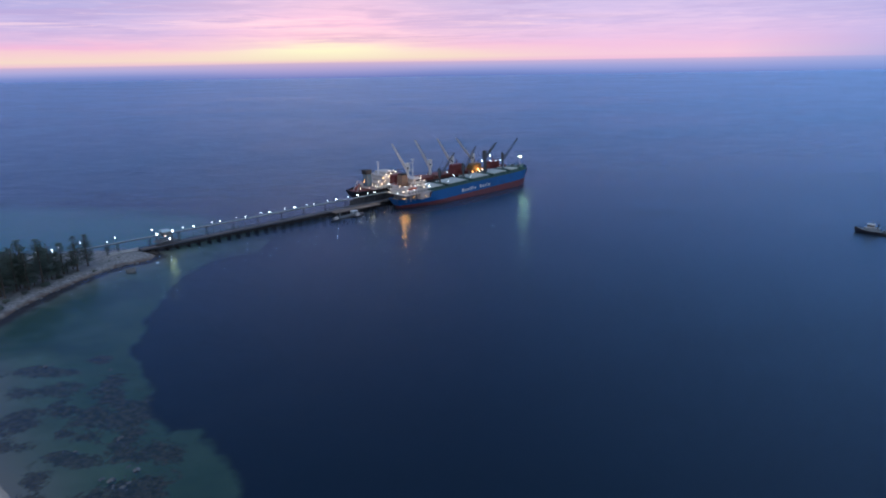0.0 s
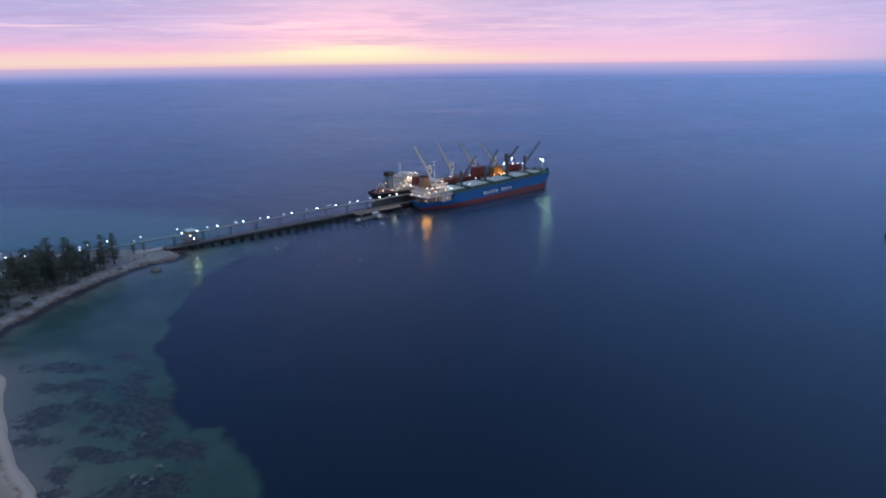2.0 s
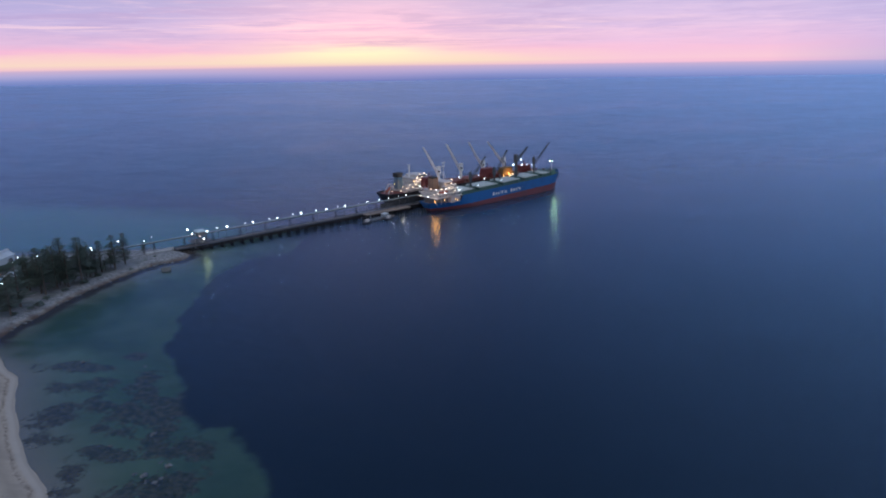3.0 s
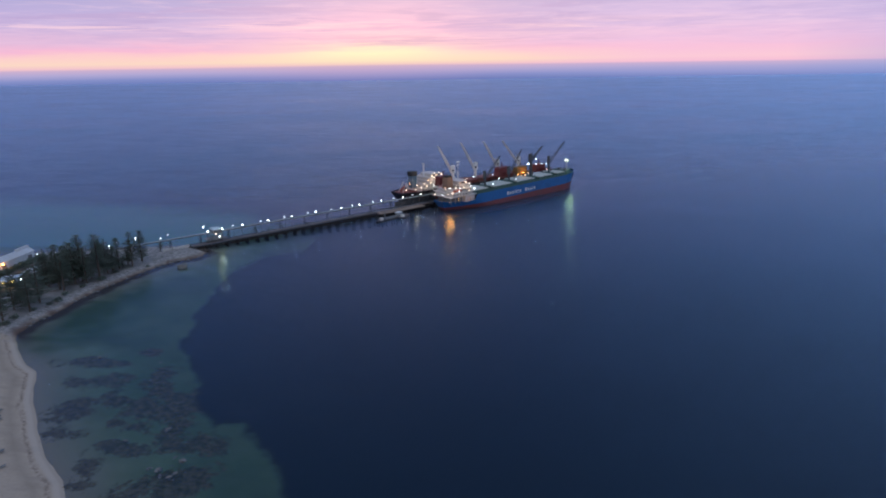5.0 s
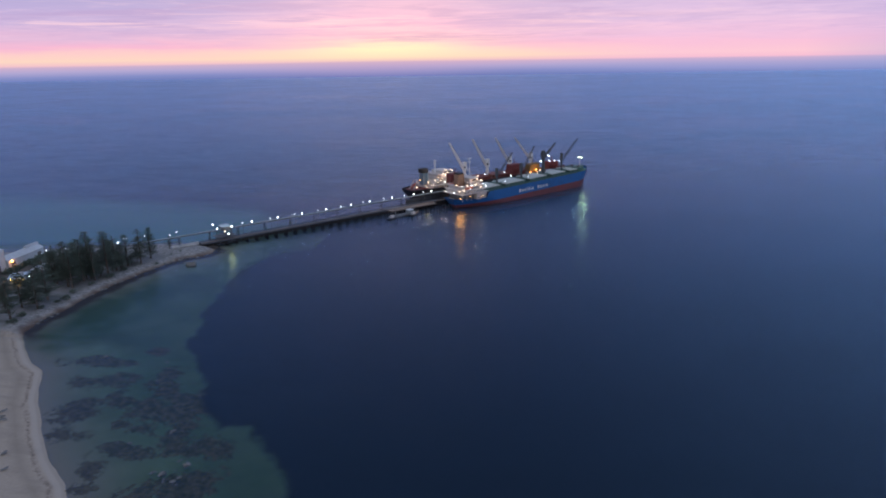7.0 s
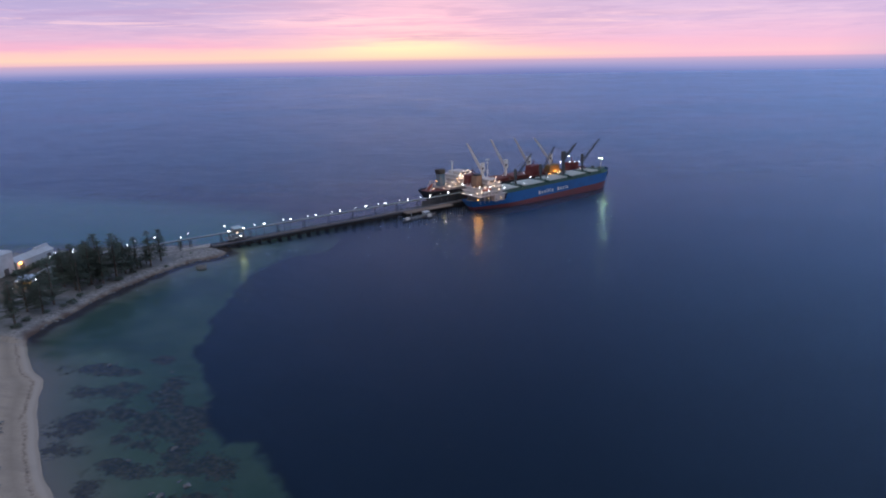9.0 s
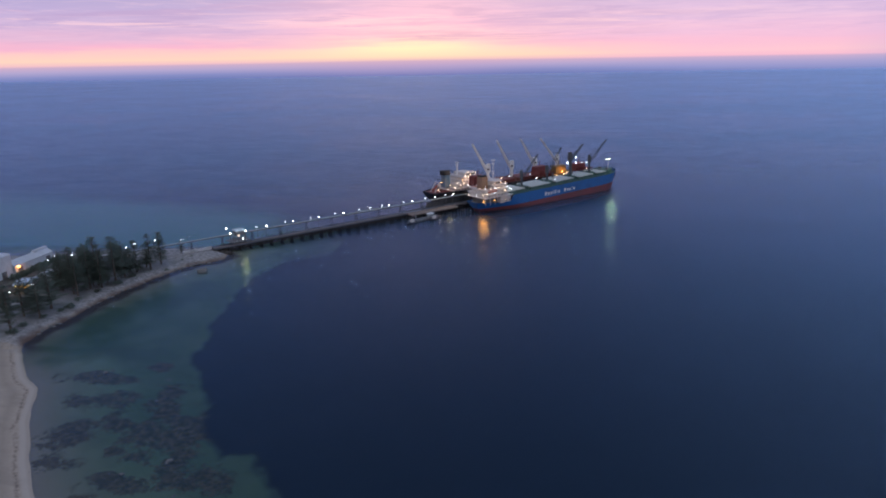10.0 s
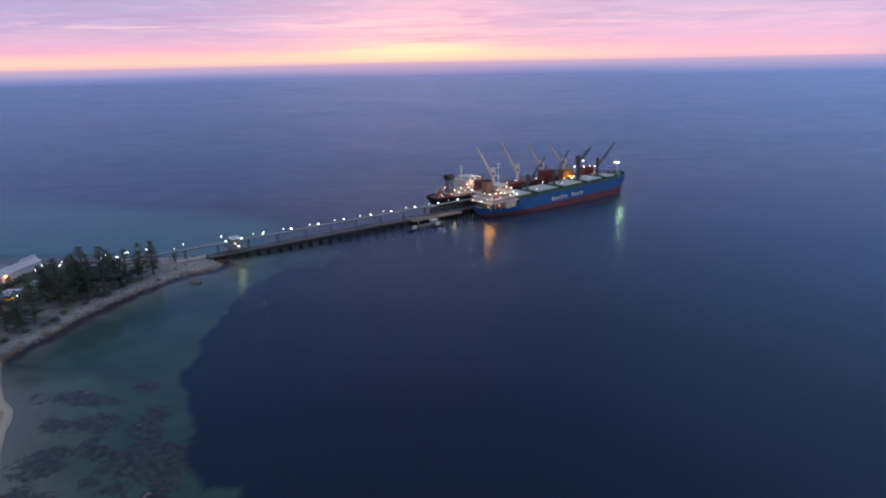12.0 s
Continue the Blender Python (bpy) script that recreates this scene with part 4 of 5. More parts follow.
    for x, y, h, mt in ((-73, -5, 8.6, LAMP_SODIUM), (-78, -7, 3.0, LAMP_WARM), (-71, -11, 3.4, LAMP_WARM), (-64.4, -11, 4.0, LAMP_WARM), (-60.4, -10, 7.2, LAMP_WARM), (-55.4, -10, 9.4, LAMP_SODIUM),
                        (-52, -10.4, 12.6, LAMP_WARM), (-46, -9.8, 13.0, LAMP_WARM), (-40, -9.4, 13.4, LAMP_WARM), (-37, -10.4, 7.0, LAMP_WHITE), (-43, -11.0, 6.6, LAMP_WHITE),
                        (-36.2, -8, 4.0, LAMP_WHITE), (-28, -9, 6, LAMP_WARM), (-19, -8.5, 9.0, LAMP_WHITE), (-9, -8.6, 5.0, LAMP_WARM), (0, -8.8, 6.0, LAMP_WHITE), (14, -8.6, 4.0, LAMP_WARM), (26, -8.8, 4.6, LAMP_SMALL), (-49, -10.6, 10.6, LAMP_WARM), (-45.5, -10.8, 10.2, LAMP_WARM), (-54, -10.9, 6.8, LAMP_WARM), (-50, -11.2, 4.2, LAMP_WHITE), (-58, -11.4, 5.0, LAMP_WARM), (-39, -10.6, 4.6, LAMP_WARM), (-67, -9, 6.0, LAMP_WARM), (-47, -8.6, 15.0, LAMP_WARM), (-42, -8.6, 15.0, LAMP_WARM)):
        ship_lamp(ship, (x, y, z + h), mt)
    return ship


near_ship()
far_ship()


def floodlight(name, s, lat, z, color, watts, size=2.2):
    """The beam of a ship's floodlight, cast out over the water."""
    lamp = new(name, bpy.data.lights.new(name, "SPOT"))
    p = BERTH @ Vector((s, lat, z))
    lamp.data.energy, lamp.data.color, lamp.data.shadow_soft_size = watts, color, size
    lamp.data.spot_size, lamp.data.spot_blend = radians(130), 1.0
    lamp.matrix_world = look(p, (p.x * 0.55, p.y * 0.55, 0))


floodlight("stern_floodlight", 26 - 84.3, 14 - 12.0, 9.6, (1.0, 0.36, 0.05), 6500, 3.6)
floodlight("bow_floodlight", 26 + 81.0, 14 - 6.5, 22.6, (0.78, 1.0, 0.45), 4800, 3.0)
floodlight("berth_floodlight", -76.0, 23.5, 6.5, (1.0, 0.68, 0.25), 420)
floodlight("tower_floodlight", -243.0, 29.0, 11.0, (0.95, 0.88, 0.22), 900)
PEACH, AMBER, COLD = (1.0, 0.74, 0.60), (1.0, 0.50, 0.16), (0.82, 0.95, 1.0)
# The first entry is an added light that brightens the far ship's house
for name, s, lat, z, watts, color in (
        ("deck_floodlight", -27.0, 37.8, 19.0, 2600, PEACH), ("loader_floodlight", 61.0, 28.6, 17.0, 2000, AMBER),
        ("aft_deck_light", -58.0, 45.0, 17.0, 480, PEACH), ("bridge_deck_light", -42.0, 42.5, 22.0, 600, PEACH),
        ("funnel_light", -43.0, 4.0, 24.5, 420, AMBER), ("boat_deck_light", -36.0, 1.0, 19.5, 260, PEACH), ("poop_deck_light", -58.5, 5.0, 15.2, 200, PEACH),
        ("mooring_deck_light", -46.0, 2.2, 12.2, 200, AMBER), ("transfer_tower_light", -243.0, 28.6, 15.0, 60, COLD), ("jetty_head_light", -80.0, 31.0, 11.0, 350, PEACH)):
    lamp = new(name, bpy.data.lights.new(name, "POINT"))
    lamp.data.energy, lamp.data.color, lamp.data.shadow_soft_size = watts, color, 1.1
    lamp.location = BERTH @ Vector((s, lat, z))

# ---- jetty ----
DECK_Z = 3.6


def make_jetty():
    jetty = thing("jetty", BERTH, "long piled jetty with a concrete deck and dark timber piles", "jetty", kind="structure")
    part("jetty_deck", Geo().box(-262, 31.2, DECK_Z - 0.9, -112, 36.6, DECK_Z), CONCRETE, jetty)
    part("jetty_deck", Geo().box(-112, 30, DECK_Z - 0.9, 118, 38, DECK_Z), CONCRETE, jetty)
    for a, b, near, far in ((-262, -112, 31.2, 36.6), (-112, 118, 30, 38)):
        part("kerb", Geo().box(a, near, DECK_Z + 0.004, b, near + 0.6, DECK_Z + 0.4), APRON, jetty)
        part("kerb", Geo().box(a, far - 0.5, DECK_Z + 0.004, b, far, DECK_Z + 0.35), CONCRETE, jetty)
        # Beams added to block the bright gaps and keep the underside dark
        for lat in (near + 0.9, far - 0.9):
            part("waling", Geo().box(a, lat - 0.2, 0.25, b, lat + 0.2, 1.05), PILE, jetty)
        for lat in (near + 0.4, 34, far - 0.4):
            part("stringer", Geo().box(a, lat - 0.3, DECK_Z - 1.5, b, lat + 0.3, DECK_Z - 0.9), PILE, jetty)
    part("berth_apron", Geo().box(-112, 24.6, DECK_Z - 0.8, -66, 29.99, DECK_Z + 0.05), APRON, jetty, "pale tan concrete landing apron")
    pile = Geo().tube((0, 0, -9), (0, 0, DECK_Z - 1.5), 0.58, n=8).mesh("pile", PILE)
    head = Geo().box(-0.4, 29.6, DECK_Z - 1.7, 0.5, 38.4, DECK_Z - 0.9).mesh("crosshead", PILE)
    brace = Geo().beam((0, 30.4, 0.4), (0, 37.6, DECK_Z - 1.8), 0.28).mesh("brace", PILE)
    low_head = Geo().box(-0.4, 30.9, DECK_Z - 1.7, 0.4, 36.9, DECK_Z - 0.9).mesh("crosshead", PILE)
    low_brace = Geo().beam((0, 31.6, 0.4), (0, 36.2, DECK_Z - 1.8), 0.26).mesh("brace", PILE)
    s = -258.0
    while s < 118:
        for name, me, lat in (("crosshead", head if s > -112 else low_head, 0), ("brace", brace if s > -112 else low_brace, 0), ("pile", pile, 30.6 if s > -112 else 31.8), ("pile", pile, 34), ("pile", pile, 37.4 if s > -112 else 36.0)):
            ob = part(name, me, None, jetty)
            ob.location = (s, lat, 0)
        s += (6.0, 7.2, 5.6, 7.8, 6.6)[int(s) % 5]
    for s in range(-110, -66, 5):
        ob = part("pile", pile, None, jetty)
        ob.location = (s, 26.2, 0)
    # wind screen along the back of the berth head: panels on posts
    panel = Geo().box(-4.9, 37.55, DECK_Z + 0.2, 4.9, 37.7, DECK_Z + 4.2).mesh("screen_panel", TRESTLE)
    post = Geo().box(-0.15, 37.72, DECK_Z, 0.15, 38.0, DECK_Z + 4.5).mesh("screen_post", STEEL)
    for k in range(2, 7):
        for name, me, off in (("screen_panel", panel, 0.0), ("screen_post", post, -5.0)):
            ob = part(name, me, None, jetty)
            ob.location = (-103 + 10 * k + off, 0, 0)
    # fender panels under the near edge
    fascia = Geo().box(-2.6, 29.85, 1.3, 2.6, 30.0, DECK_Z - 0.1).mesh("fender_panel", PILE)
    s = -107.0
    while s < -20:
        ob = part("fender_panel", fascia, None, jetty)
        ob.location = (s, 0, 0)
        s += 9.5


make_jetty()


def make_gallery():
    z0, z1 = 9.85, 10.25
    gal = thing("conveyor_gallery", BERTH, "long raised conveyor gallery with pale cladding on steel trestles", "conveyor")
    part("gallery_roof", Geo().prism([(-345, 34.1), (70, 34.1), (70, 35.5), (-345, 35.5)], z1, z1 + 0.14, 0.9995), GALLERY, gal)
    part("gallery_floor", Geo().box(-345, 33.9, z0 - 0.15, 70, 35.7, z0), GALV, gal)
    span = Geo()
    for lat in (33.9, 35.7):
        span.beam((-10, lat, z0), (10, lat, z0), 0.2).beam((-10, lat, z1 - 0.1), (10, lat, z1 - 0.1), 0.16)
        for k in range(5):
            a = -10 + 4 * k
            span.beam((a, lat, z0), (a, lat, z1), 0.14)
            span.beam((a, lat, z0), (a + 4, lat, z1), 0.12)
    span = span.mesh("truss_span", STEEL)
    tres = Geo()
    for a in (34.0, 35.6):
        for b in (-0.9, 0.9):
            tres.beam((b * 0.7, 34.8 + (a - 34.8) * 1.5, 0), (b * 0.45, a, z0 - 0.15 - DECK_Z), 0.2)
    tres.beam((-0.5, 33.8, 2.4), (0.5, 33.8, 2.4), 0.14).beam((-0.5, 35.8, 2.4), (0.5, 35.8, 2.4), 0.14).beam((0, 33.7, 3.6), (0, 35.9, 3.6), 0.14)
    tres = tres.mesh("trestle", TRESTLE)
    s = -335.0
    while s < 70:
        for name, me, off, z in (("truss_span", span, 0, 0), ("trestle", tres, 0, DECK_Z - (0.5 if s < -262 else 0))):
            ob = part(name, me, None, gal)
            ob.location = (s + off, 0, z)
        s += 20.0


make_gallery()


def street_lamp(height, head, light=None):
    """A tapered pole with a short arm and a lamp head; its base lies at the origin."""
    lamp = thing("street_lamp", Matrix.Identity(4), "grey steel lamp post with a lit white head", "street lamp", "lamps along the jetty")
    part("pole", Geo().tube((0, 0, 0), (0, 0, height - 0.3), 0.13, 0.08), STEEL, lamp)
    part("arm", Geo().beam((0, 0, height - 0.4), (0.9, 0, height), 0.1), STEEL, lamp)
    part("lamp_head", Geo().ball((1.1, 0, height - 0.05), head, 8, 0.6), light or LAMP_WHITE, lamp)
    return lamp


big = street_lamp(9.2, 0.54)
big.matrix_basis = berth(-226, 32.2, DECK_Z + 0.004, -90)
for s in (-206.4, -187.0, -167.2, -145.2, -128.0, -106.6, -84.5, -66.0, -44.0):
    copy_thing(big, berth(s, 32.2, DECK_Z + 0.004, -90))
# Mast added to give the light on the far ship's house a source
added_mast_lamp = street_lamp(16.0, 0.30, LAMP_WARM)
added_mast_lamp["label"] = "tall lamp mast added to go with the light on the far ship's side"
added_mast_lamp.matrix_basis = berth(-27, 37.2, DECK_Z + 0.004, 90)
small = street_lamp(8.0, 0.42, LAMP_SMALL)
small.matrix_basis = berth(-230.5, 36.0, DECK_Z + 0.004, 90)
for s in (-209.5, -190.5, -171, -150.5, -130.5, -110.5, -90, -69.5):
    copy_thing(small, berth(s, 36.0, DECK_Z + 0.004, 90))


def transfer_tower():
    tw = thing("transfer_tower", berth(-245, 34.5, 0), "pale clad conveyor transfer house on a braced steel frame", "transfer tower")
    g = Geo()
    for x in (-4, 4):
        for y in (-3, 3):
            g.beam((x, y, DECK_Z - 2), (x, y, 10), 0.45)
    for y in (-3, 3):
        g.beam((-4, y, 4), (4, y, 9), 0.2).beam((4, y, 4), (-4, y, 9), 0.2).beam((-4, y, 6.4), (4, y, 6.4), 0.25)
    part("frame", g, STEEL, tw)
    part("house", Geo().box(-1.8, -3.0, 9.2, 4.2, 3.0, 12.2), STEEL, tw)
    part("roof", Geo().prism([(-2.3, -3.5), (4.7, -3.5), (4.7, 3.5), (-2.3, 3.5)], 12.2, 13.0, 0.75), CYAN_LIT_ROOF, tw)
    part("machine_deck", Geo().box(-6.5, -5, 5.6, 6.5, 4.2, 5.9), STEEL, tw)
    part("railing", railing(Geo(), [(-6.5, -5, 5.9), (6.5, -5, 5.9), (6.5, 4.2, 5.9)]), STEEL, tw)
    for p, mt, r in (((4.0, -4.6, 12.4), LAMP_WHITE, 0.6), ((-6.2, -4.4, 12.2), LAMP_WHITE, 0.62), ((-5.8, 3.9, 13.6), LAMP_WHITE, 0.5), ((-1.0, -4.9, 9.8), LAMP_WARM, 0.45), ((1.5, -4.9, 7.6), LAMP_WHITE, 0.55)):
        arm = part("lamp_post", Geo().beam((p[0], p[1], 5.9), (p[0], p[1], p[2] - 0.2), 0.12), STEEL, tw)
        part("lamp_head", Geo().ball(p, r * 0.8, 8, 0.8), mt, arm)


transfer_tower()


def ship_loader(s, paint, label, tall, lit):
    """A travelling ship loader: portal legs, a machinery house, a boom and a chute."""
    ld = thing("ship_loader", berth(s, 34.2, DECK_Z + 0.3), label, "ship loader", "loaders on the berth")
    g = Geo()
    for x in (-6, 6):
        for y in (-3, 3):
            g.beam((x, y, 0.0), (x * 0.75, y * 0.9, tall * 0.62), 0.7)
        g.beam((x, -3, 3), (x, 3, 3), 0.4)
    g.beam((-5.4, -2.9, 4), (5.4, -2.9, 4), 0.5).beam((-5.4, 2.9, 4), (5.4, 2.9, 4), 0.5)
    part("portal", g, paint, ld)
    part("machinery_house", Geo().prism([(-7, -3.4), (7, -3.4), (7, 3.4), (-7, 3.4)], tall * 0.62, tall, 0.94), paint, ld)
    part("roof", Geo().prism([(-6.9, -3.5), (6.9, -3.5), (6.9, 3.5), (-6.9, 3.5)], tall + 0.004, tall + 0.7, 0.7), paint, ld)
    b = Geo()
    for e in (-1, 1):
        b.beam((e * 1.4, -2, tall * 0.66), (e * 1.2, -17, tall * 0.82), 0.45).beam((e * 1.4, -2, tall * 0.66 + 1.8), (e * 1.2, -17, tall * 0.82 + 1.4), 0.35)
        for k in range(6):
            f0, f1 = k / 6, (k + 1) / 6
            b.beam((e * 1.3, -2 - 15 * f0, tall * (0.66 + 0.16 * f0)), (e * 1.3, -2 - 15 * f1, tall * (0.66 + 0.16 * f1) + 1.6), 0.2)
    part("boom", b, paint, ld)
    part("chute", Geo().tube((0, -16.6, tall * 0.8), (0, -16.6, tall * 0.8 - 5), 0.8, 0.6, 10), STEEL, ld)
    part("mast", Geo().beam((0, 0, tall), (0, 0, tall + 5), 0.5).beam((0, 0, tall + 5), (0, -12, tall * 0.79), 0.12), paint, ld)
    for p, mt, r in lit:
        part("lamp_head", Geo().ball(p, r * 0.85, 8), mt, ld)


W, O = LAMP_WARM, LAMP_SODIUM
ship_loader(61, LOADER_YELLOW, "yellow ship loader lit by its own floodlights", 18.0,
            [((-6, -4.2, 8.5), O, 0.6), ((-2, -4.4, 9.6), W, 0.6), ((3, -4.4, 10.4), W, 0.6), ((7, -4.2, 11.4), W, 0.6), ((-7, -4.2, 11.0), O, 0.5), ((0, -5.0, 13.0), O, 0.5), ((8.5, -3, 20), LAMP_WHITE, 0.6), ((5.5, -4.2, 8.0), O, 0.5)])
ship_loader(36, MAROON, "maroon clad ship loader with raised machinery house", 20.0, [((-8, -4.5, 11), LAMP_WHITE, 0.45)])
ship_loader(88, MAROON, "maroon clad ship loader beside the berth end", 17.5, [((-7.5, -4.2, 19.0), LAMP_WHITE, 0.5), ((0, -4.2, 18.5), LAMP_SMALL, 0.5), ((7, -4.2, 17.6), LAMP_SMALL, 0.5), ((7.5, -4.4, 12), LAMP_WARM, 0.4), ((-4, 0, 23.4), LAMP_WHITE, 0.55)])
ship_loader(-37, MAROON, "maroon clad loader tower at the berth head", 20.0, [((-6, -4.5, 9), O, 0.55), ((4, -4.5, 12), W, 0.45)])


def pontoon():
    pn = thing("landing_pontoon", berth(-104, 19, 0, 6), "grey floating landing pontoon with rails and tyres", "pontoon")
    part("float", Geo().box(-14, -3.2, -0.6, 14, 3.2, 1.0), STEEL, pn)
    part("deckhouse", Geo().box(4, -1.6, 1.004, 9, 1.8, 3.4), GALV, pn)
    part("roof", Geo().prism([(3.6, -2), (9.4, -2), (9.4, 2.2), (3.6, 2.2)], 3.4, 3.9, 0.8), ROOF, pn)
    part("railing", railing(Geo(), [(-14, -3.1, 1.0), (14, -3.1, 1.0), (14, 3.1, 1.0)], 1.1, 2.0), STEEL, pn)
    part("gangway", Geo().beam((-6, 3, 1.2), (-2, 8.5, DECK_Z + 0.3), 0.9), STEEL, pn)
    for x in range(-12, 14, 4):
        part("tyre_fender", Geo().tube((x, -3.5, 0.4), (x, -3.2, 0.4), 0.6, n=10), RUBBER, pn)
    for k, (s, lat, turn, ln) in enumerate(((-118.5, 14.5, 12, 11.0), (-99, 13.0, 4, 9.0))):
        wb = thing("work_boat", berth(s, lat, 0, turn), "small dark work boat moored beside the pontoon", "boat", "work boats at the pontoon")
        out = [(-ln / 2, -1.6), (ln * 0.2, -1.7), (ln * 0.4, -1.1), (ln / 2, 0), (ln * 0.4, 1.1), (ln * 0.2, 1.7), (-ln / 2, 1.6)]
        part("hull", Geo().prism([(a * 0.92, b * 0.85) for a, b in out], -0.4, 1.1, 1.09), HULL_DARK, wb)
        part("wheelhouse", Geo().prism([(-1.4, -1.1), (1.2, -1.1), (1.5, 0), (1.2, 1.1), (-1.4, 1.1)], 1.1, 3.0, 0.9), WHITE, wb)
        part("mast", Geo().tube((-0.8, 0, 3.0), (-0.8, 0, 5.0), 0.06), STEEL, wb)


pontoon()


def tug_boat():
    tg = thing("tug_boat", Matrix.Identity(4), "dark tug boat with pale grey deckhouse lying still on the sea", "tug boat")
    a = Vector((288.5, 446.5, 0))
    d = Vector((-0.80, 0.60, 0))
    c = a - d * 11.6
    tg.matrix_basis = pose(c.x, c.y, 0, 0, 0, math.degrees(math.atan2(d.y, d.x))) @ Matrix.Diagonal((0.74, 0.8, 0.8, 1))
    n = 20
    g = Geo()
    for sign in (1, -1):
        rows = []
        for i in range(n + 1):
            u = i / n
            w = 4.6 * min(1, 0.8 + 1.2 * u) * (1 - max(0, (u - 0.6) / 0.4) ** 2.2)
            sheer = 2.4 + 2.4 * max(0, (u - 0.45) / 0.55) ** 2
            rows.append([(-15 + 29 * u + (1.2 * u if k else 0), sign * w * (0.82 + 0.18 * k), -0.8 + (sheer + 0.8) * k) for k in (0, 0.5, 1)])
        g.grid(rows if sign < 0 else [list(reversed(r)) for r in rows])
    g.grid([[(-15, 3.0, -0.8), (-15, 3.6, 2.4)], [(-15, -3.0, -0.8), (-15, -3.6, 2.4)]])
    hull = part("hull", g, HULL_DARK, tg)
    dk = Geo()
    dk.grid([[(-14.8 + 28.6 * i / n, s_ * 4.3 * min(1, 0.8 + 1.2 * i / n) * (1 - max(0, (i / n - 0.6) / 0.4) ** 2.2), 2.0 + 2.3 * max(0, (i / n - 0.45) / 0.55) ** 2) for s_ in (-1, 1)] for i in range(n + 1)])
    part("deck", dk, STEEL, tg)
    part("bow_fender", Geo().tube((13.6, 0, 3.4), (15.4, 0, 3.4), 0.8, 0.7, 10), RUBBER, hull)
    part("deckhouse", Geo().prism([(-5, -2.9), (6, -2.9), (8, -1.4), (8, 1.4), (6, 2.9), (-5, 2.9)], 2.1, 5.2, 0.97), GALV, tg, "pale grey painted deckhouse")
    wh = part("wheelhouse", Geo().prism([(-0.5, -2.1), (4.5, -2.1), (5.6, -1), (5.6, 1), (4.5, 2.1), (-0.5, 2.1)], 5.2, 8.0, 1.04), WHITE, tg)
    part("window_band", Geo().prism([(-0.3, -2.19), (4.5, -2.19), (5.68, -1.05), (5.68, 1.05), (4.5, 2.19), (-0.3, 2.19)], 6.3, 7.3), GLASS, wh)
    part("roof", Geo().prism([(-0.9, -2.4), (4.8, -2.4), (6, -1.2), (6, 1.2), (4.8, 2.4), (-0.9, 2.4)], 8.0, 8.25), LETTER, wh)
    part("mast", Geo().tube((1, 0, 8.2), (1, 0, 13.5), 0.18, 0.1).beam((1, -1.3, 11.4), (1, 1.3, 11.4), 0.14), STEEL, tg)
    for y in (-1.9, 1.9):
        part("funnel", Geo().tube((-3.2, y, 5.2), (-3.4, y, 8.4), 0.6, 0.5, 10), RUBBER, tg)
    part("towing_winch", Geo().tube((-8.5, -1.3, 3.1), (-8.5, 1.3, 3.1), 0.9, n=10).box(-9.5, -1.7, 2.1, -7.5, 1.7, 2.6), STEEL, tg)


tug_boat()

# ---- shore: trees, rocks, sheds ----


def pine_meshes(seed, height):
    """Norfolk pine: tapered trunk and tiers of level boughs set with small clumps of foliage."""
    rng = random.Random(seed)
    tr = Geo().tube((0, 0, -0.6), (0.1, 0, height * 0.5), 0.42, 0.26, 8).tube((0.1, 0, height * 0.5), (0, 0.1, height * 0.98), 0.26, 0.06, 7)
    cr = Geo()
    tiers = int(height / 1.05)
    for k in range(tiers):
        f = (k + 0.6) / tiers
        if f < 0.09:
            continue
        zc = height * f
        reach = height * 0.25 * (1 - f) ** 0.55 * (0.75 + 0.5 * rng.random()) + 0.35
        if f < 0.22:
            reach *= 0.6 + rng.random() * 0.4
        n = 6 if f < 0.8 else 5
        spin = rng.random() * 6.28
        for b in range(n):
            if rng.random() < 0.40:
                continue
            t = spin + 6.283 * b / n + rng.uniform(-0.25, 0.25)
            ln = reach * rng.uniform(0.7, 1.15)
            rise = ln * rng.uniform(0.02, 0.25)
            d = Vector((math.cos(t), math.sin(t), 0))
            w = Vector((-d.y, d.x, 0))
            tr.tube((0, 0, zc), tuple(d * ln * 0.9 + Vector((0, 0, zc + rise))), 0.07, 0.02, 4)
            m = max(3, int(ln / 0.72))
            for c in range(m):
                g = (c + 1) / m
                p = d * (ln * g) + Vector((0, 0, zc + rise * g * g + rng.uniform(-0.12, 0.12)))
                wd = (0.46 + 0.60 * math.sin(math.pi * min(g, 0.92))) * min(1.0, ln / 2.2) + 0.12
                for e in (-1, 1):
                    tip = p + w * (e * wd * rng.uniform(0.8, 1.4)) + d * rng.uniform(0.1, 0.5) + Vector((0, 0, rng.uniform(0.02, 0.35)))
                    q = p - d * 0.30
                    s = p + d * 0.30
                    i = len(cr.v)
                    up = Vector((0, 0, 0.20))
                    cr.v += [tuple(q), tuple(s), tuple(tip + d * 0.16), tuple(tip - d * 0.18), tuple(p + up)]
                    cr.f += [(i, i + 1, i + 2, i + 3), (i, i + 4, i + 3), (i + 1, i + 2, i + 4)]
    for c in range(10):
        t = rng.random() * 6.28
        p = Vector((0.25 * math.cos(t), 0.25 * math.sin(t), height * 0.95 + c * 0.06))
        i = len(cr.v)
        cr.v += [tuple(p), tuple(p + Vector((0.3 * math.cos(t), 0.3 * math.sin(t), 0.35))), tuple(p + Vector((0, 0, 0.6)))]
        cr.f += [(i, i + 1, i + 2)]
    return tr.mesh("trunk", BARK), cr.mesh("crown", LEAF)


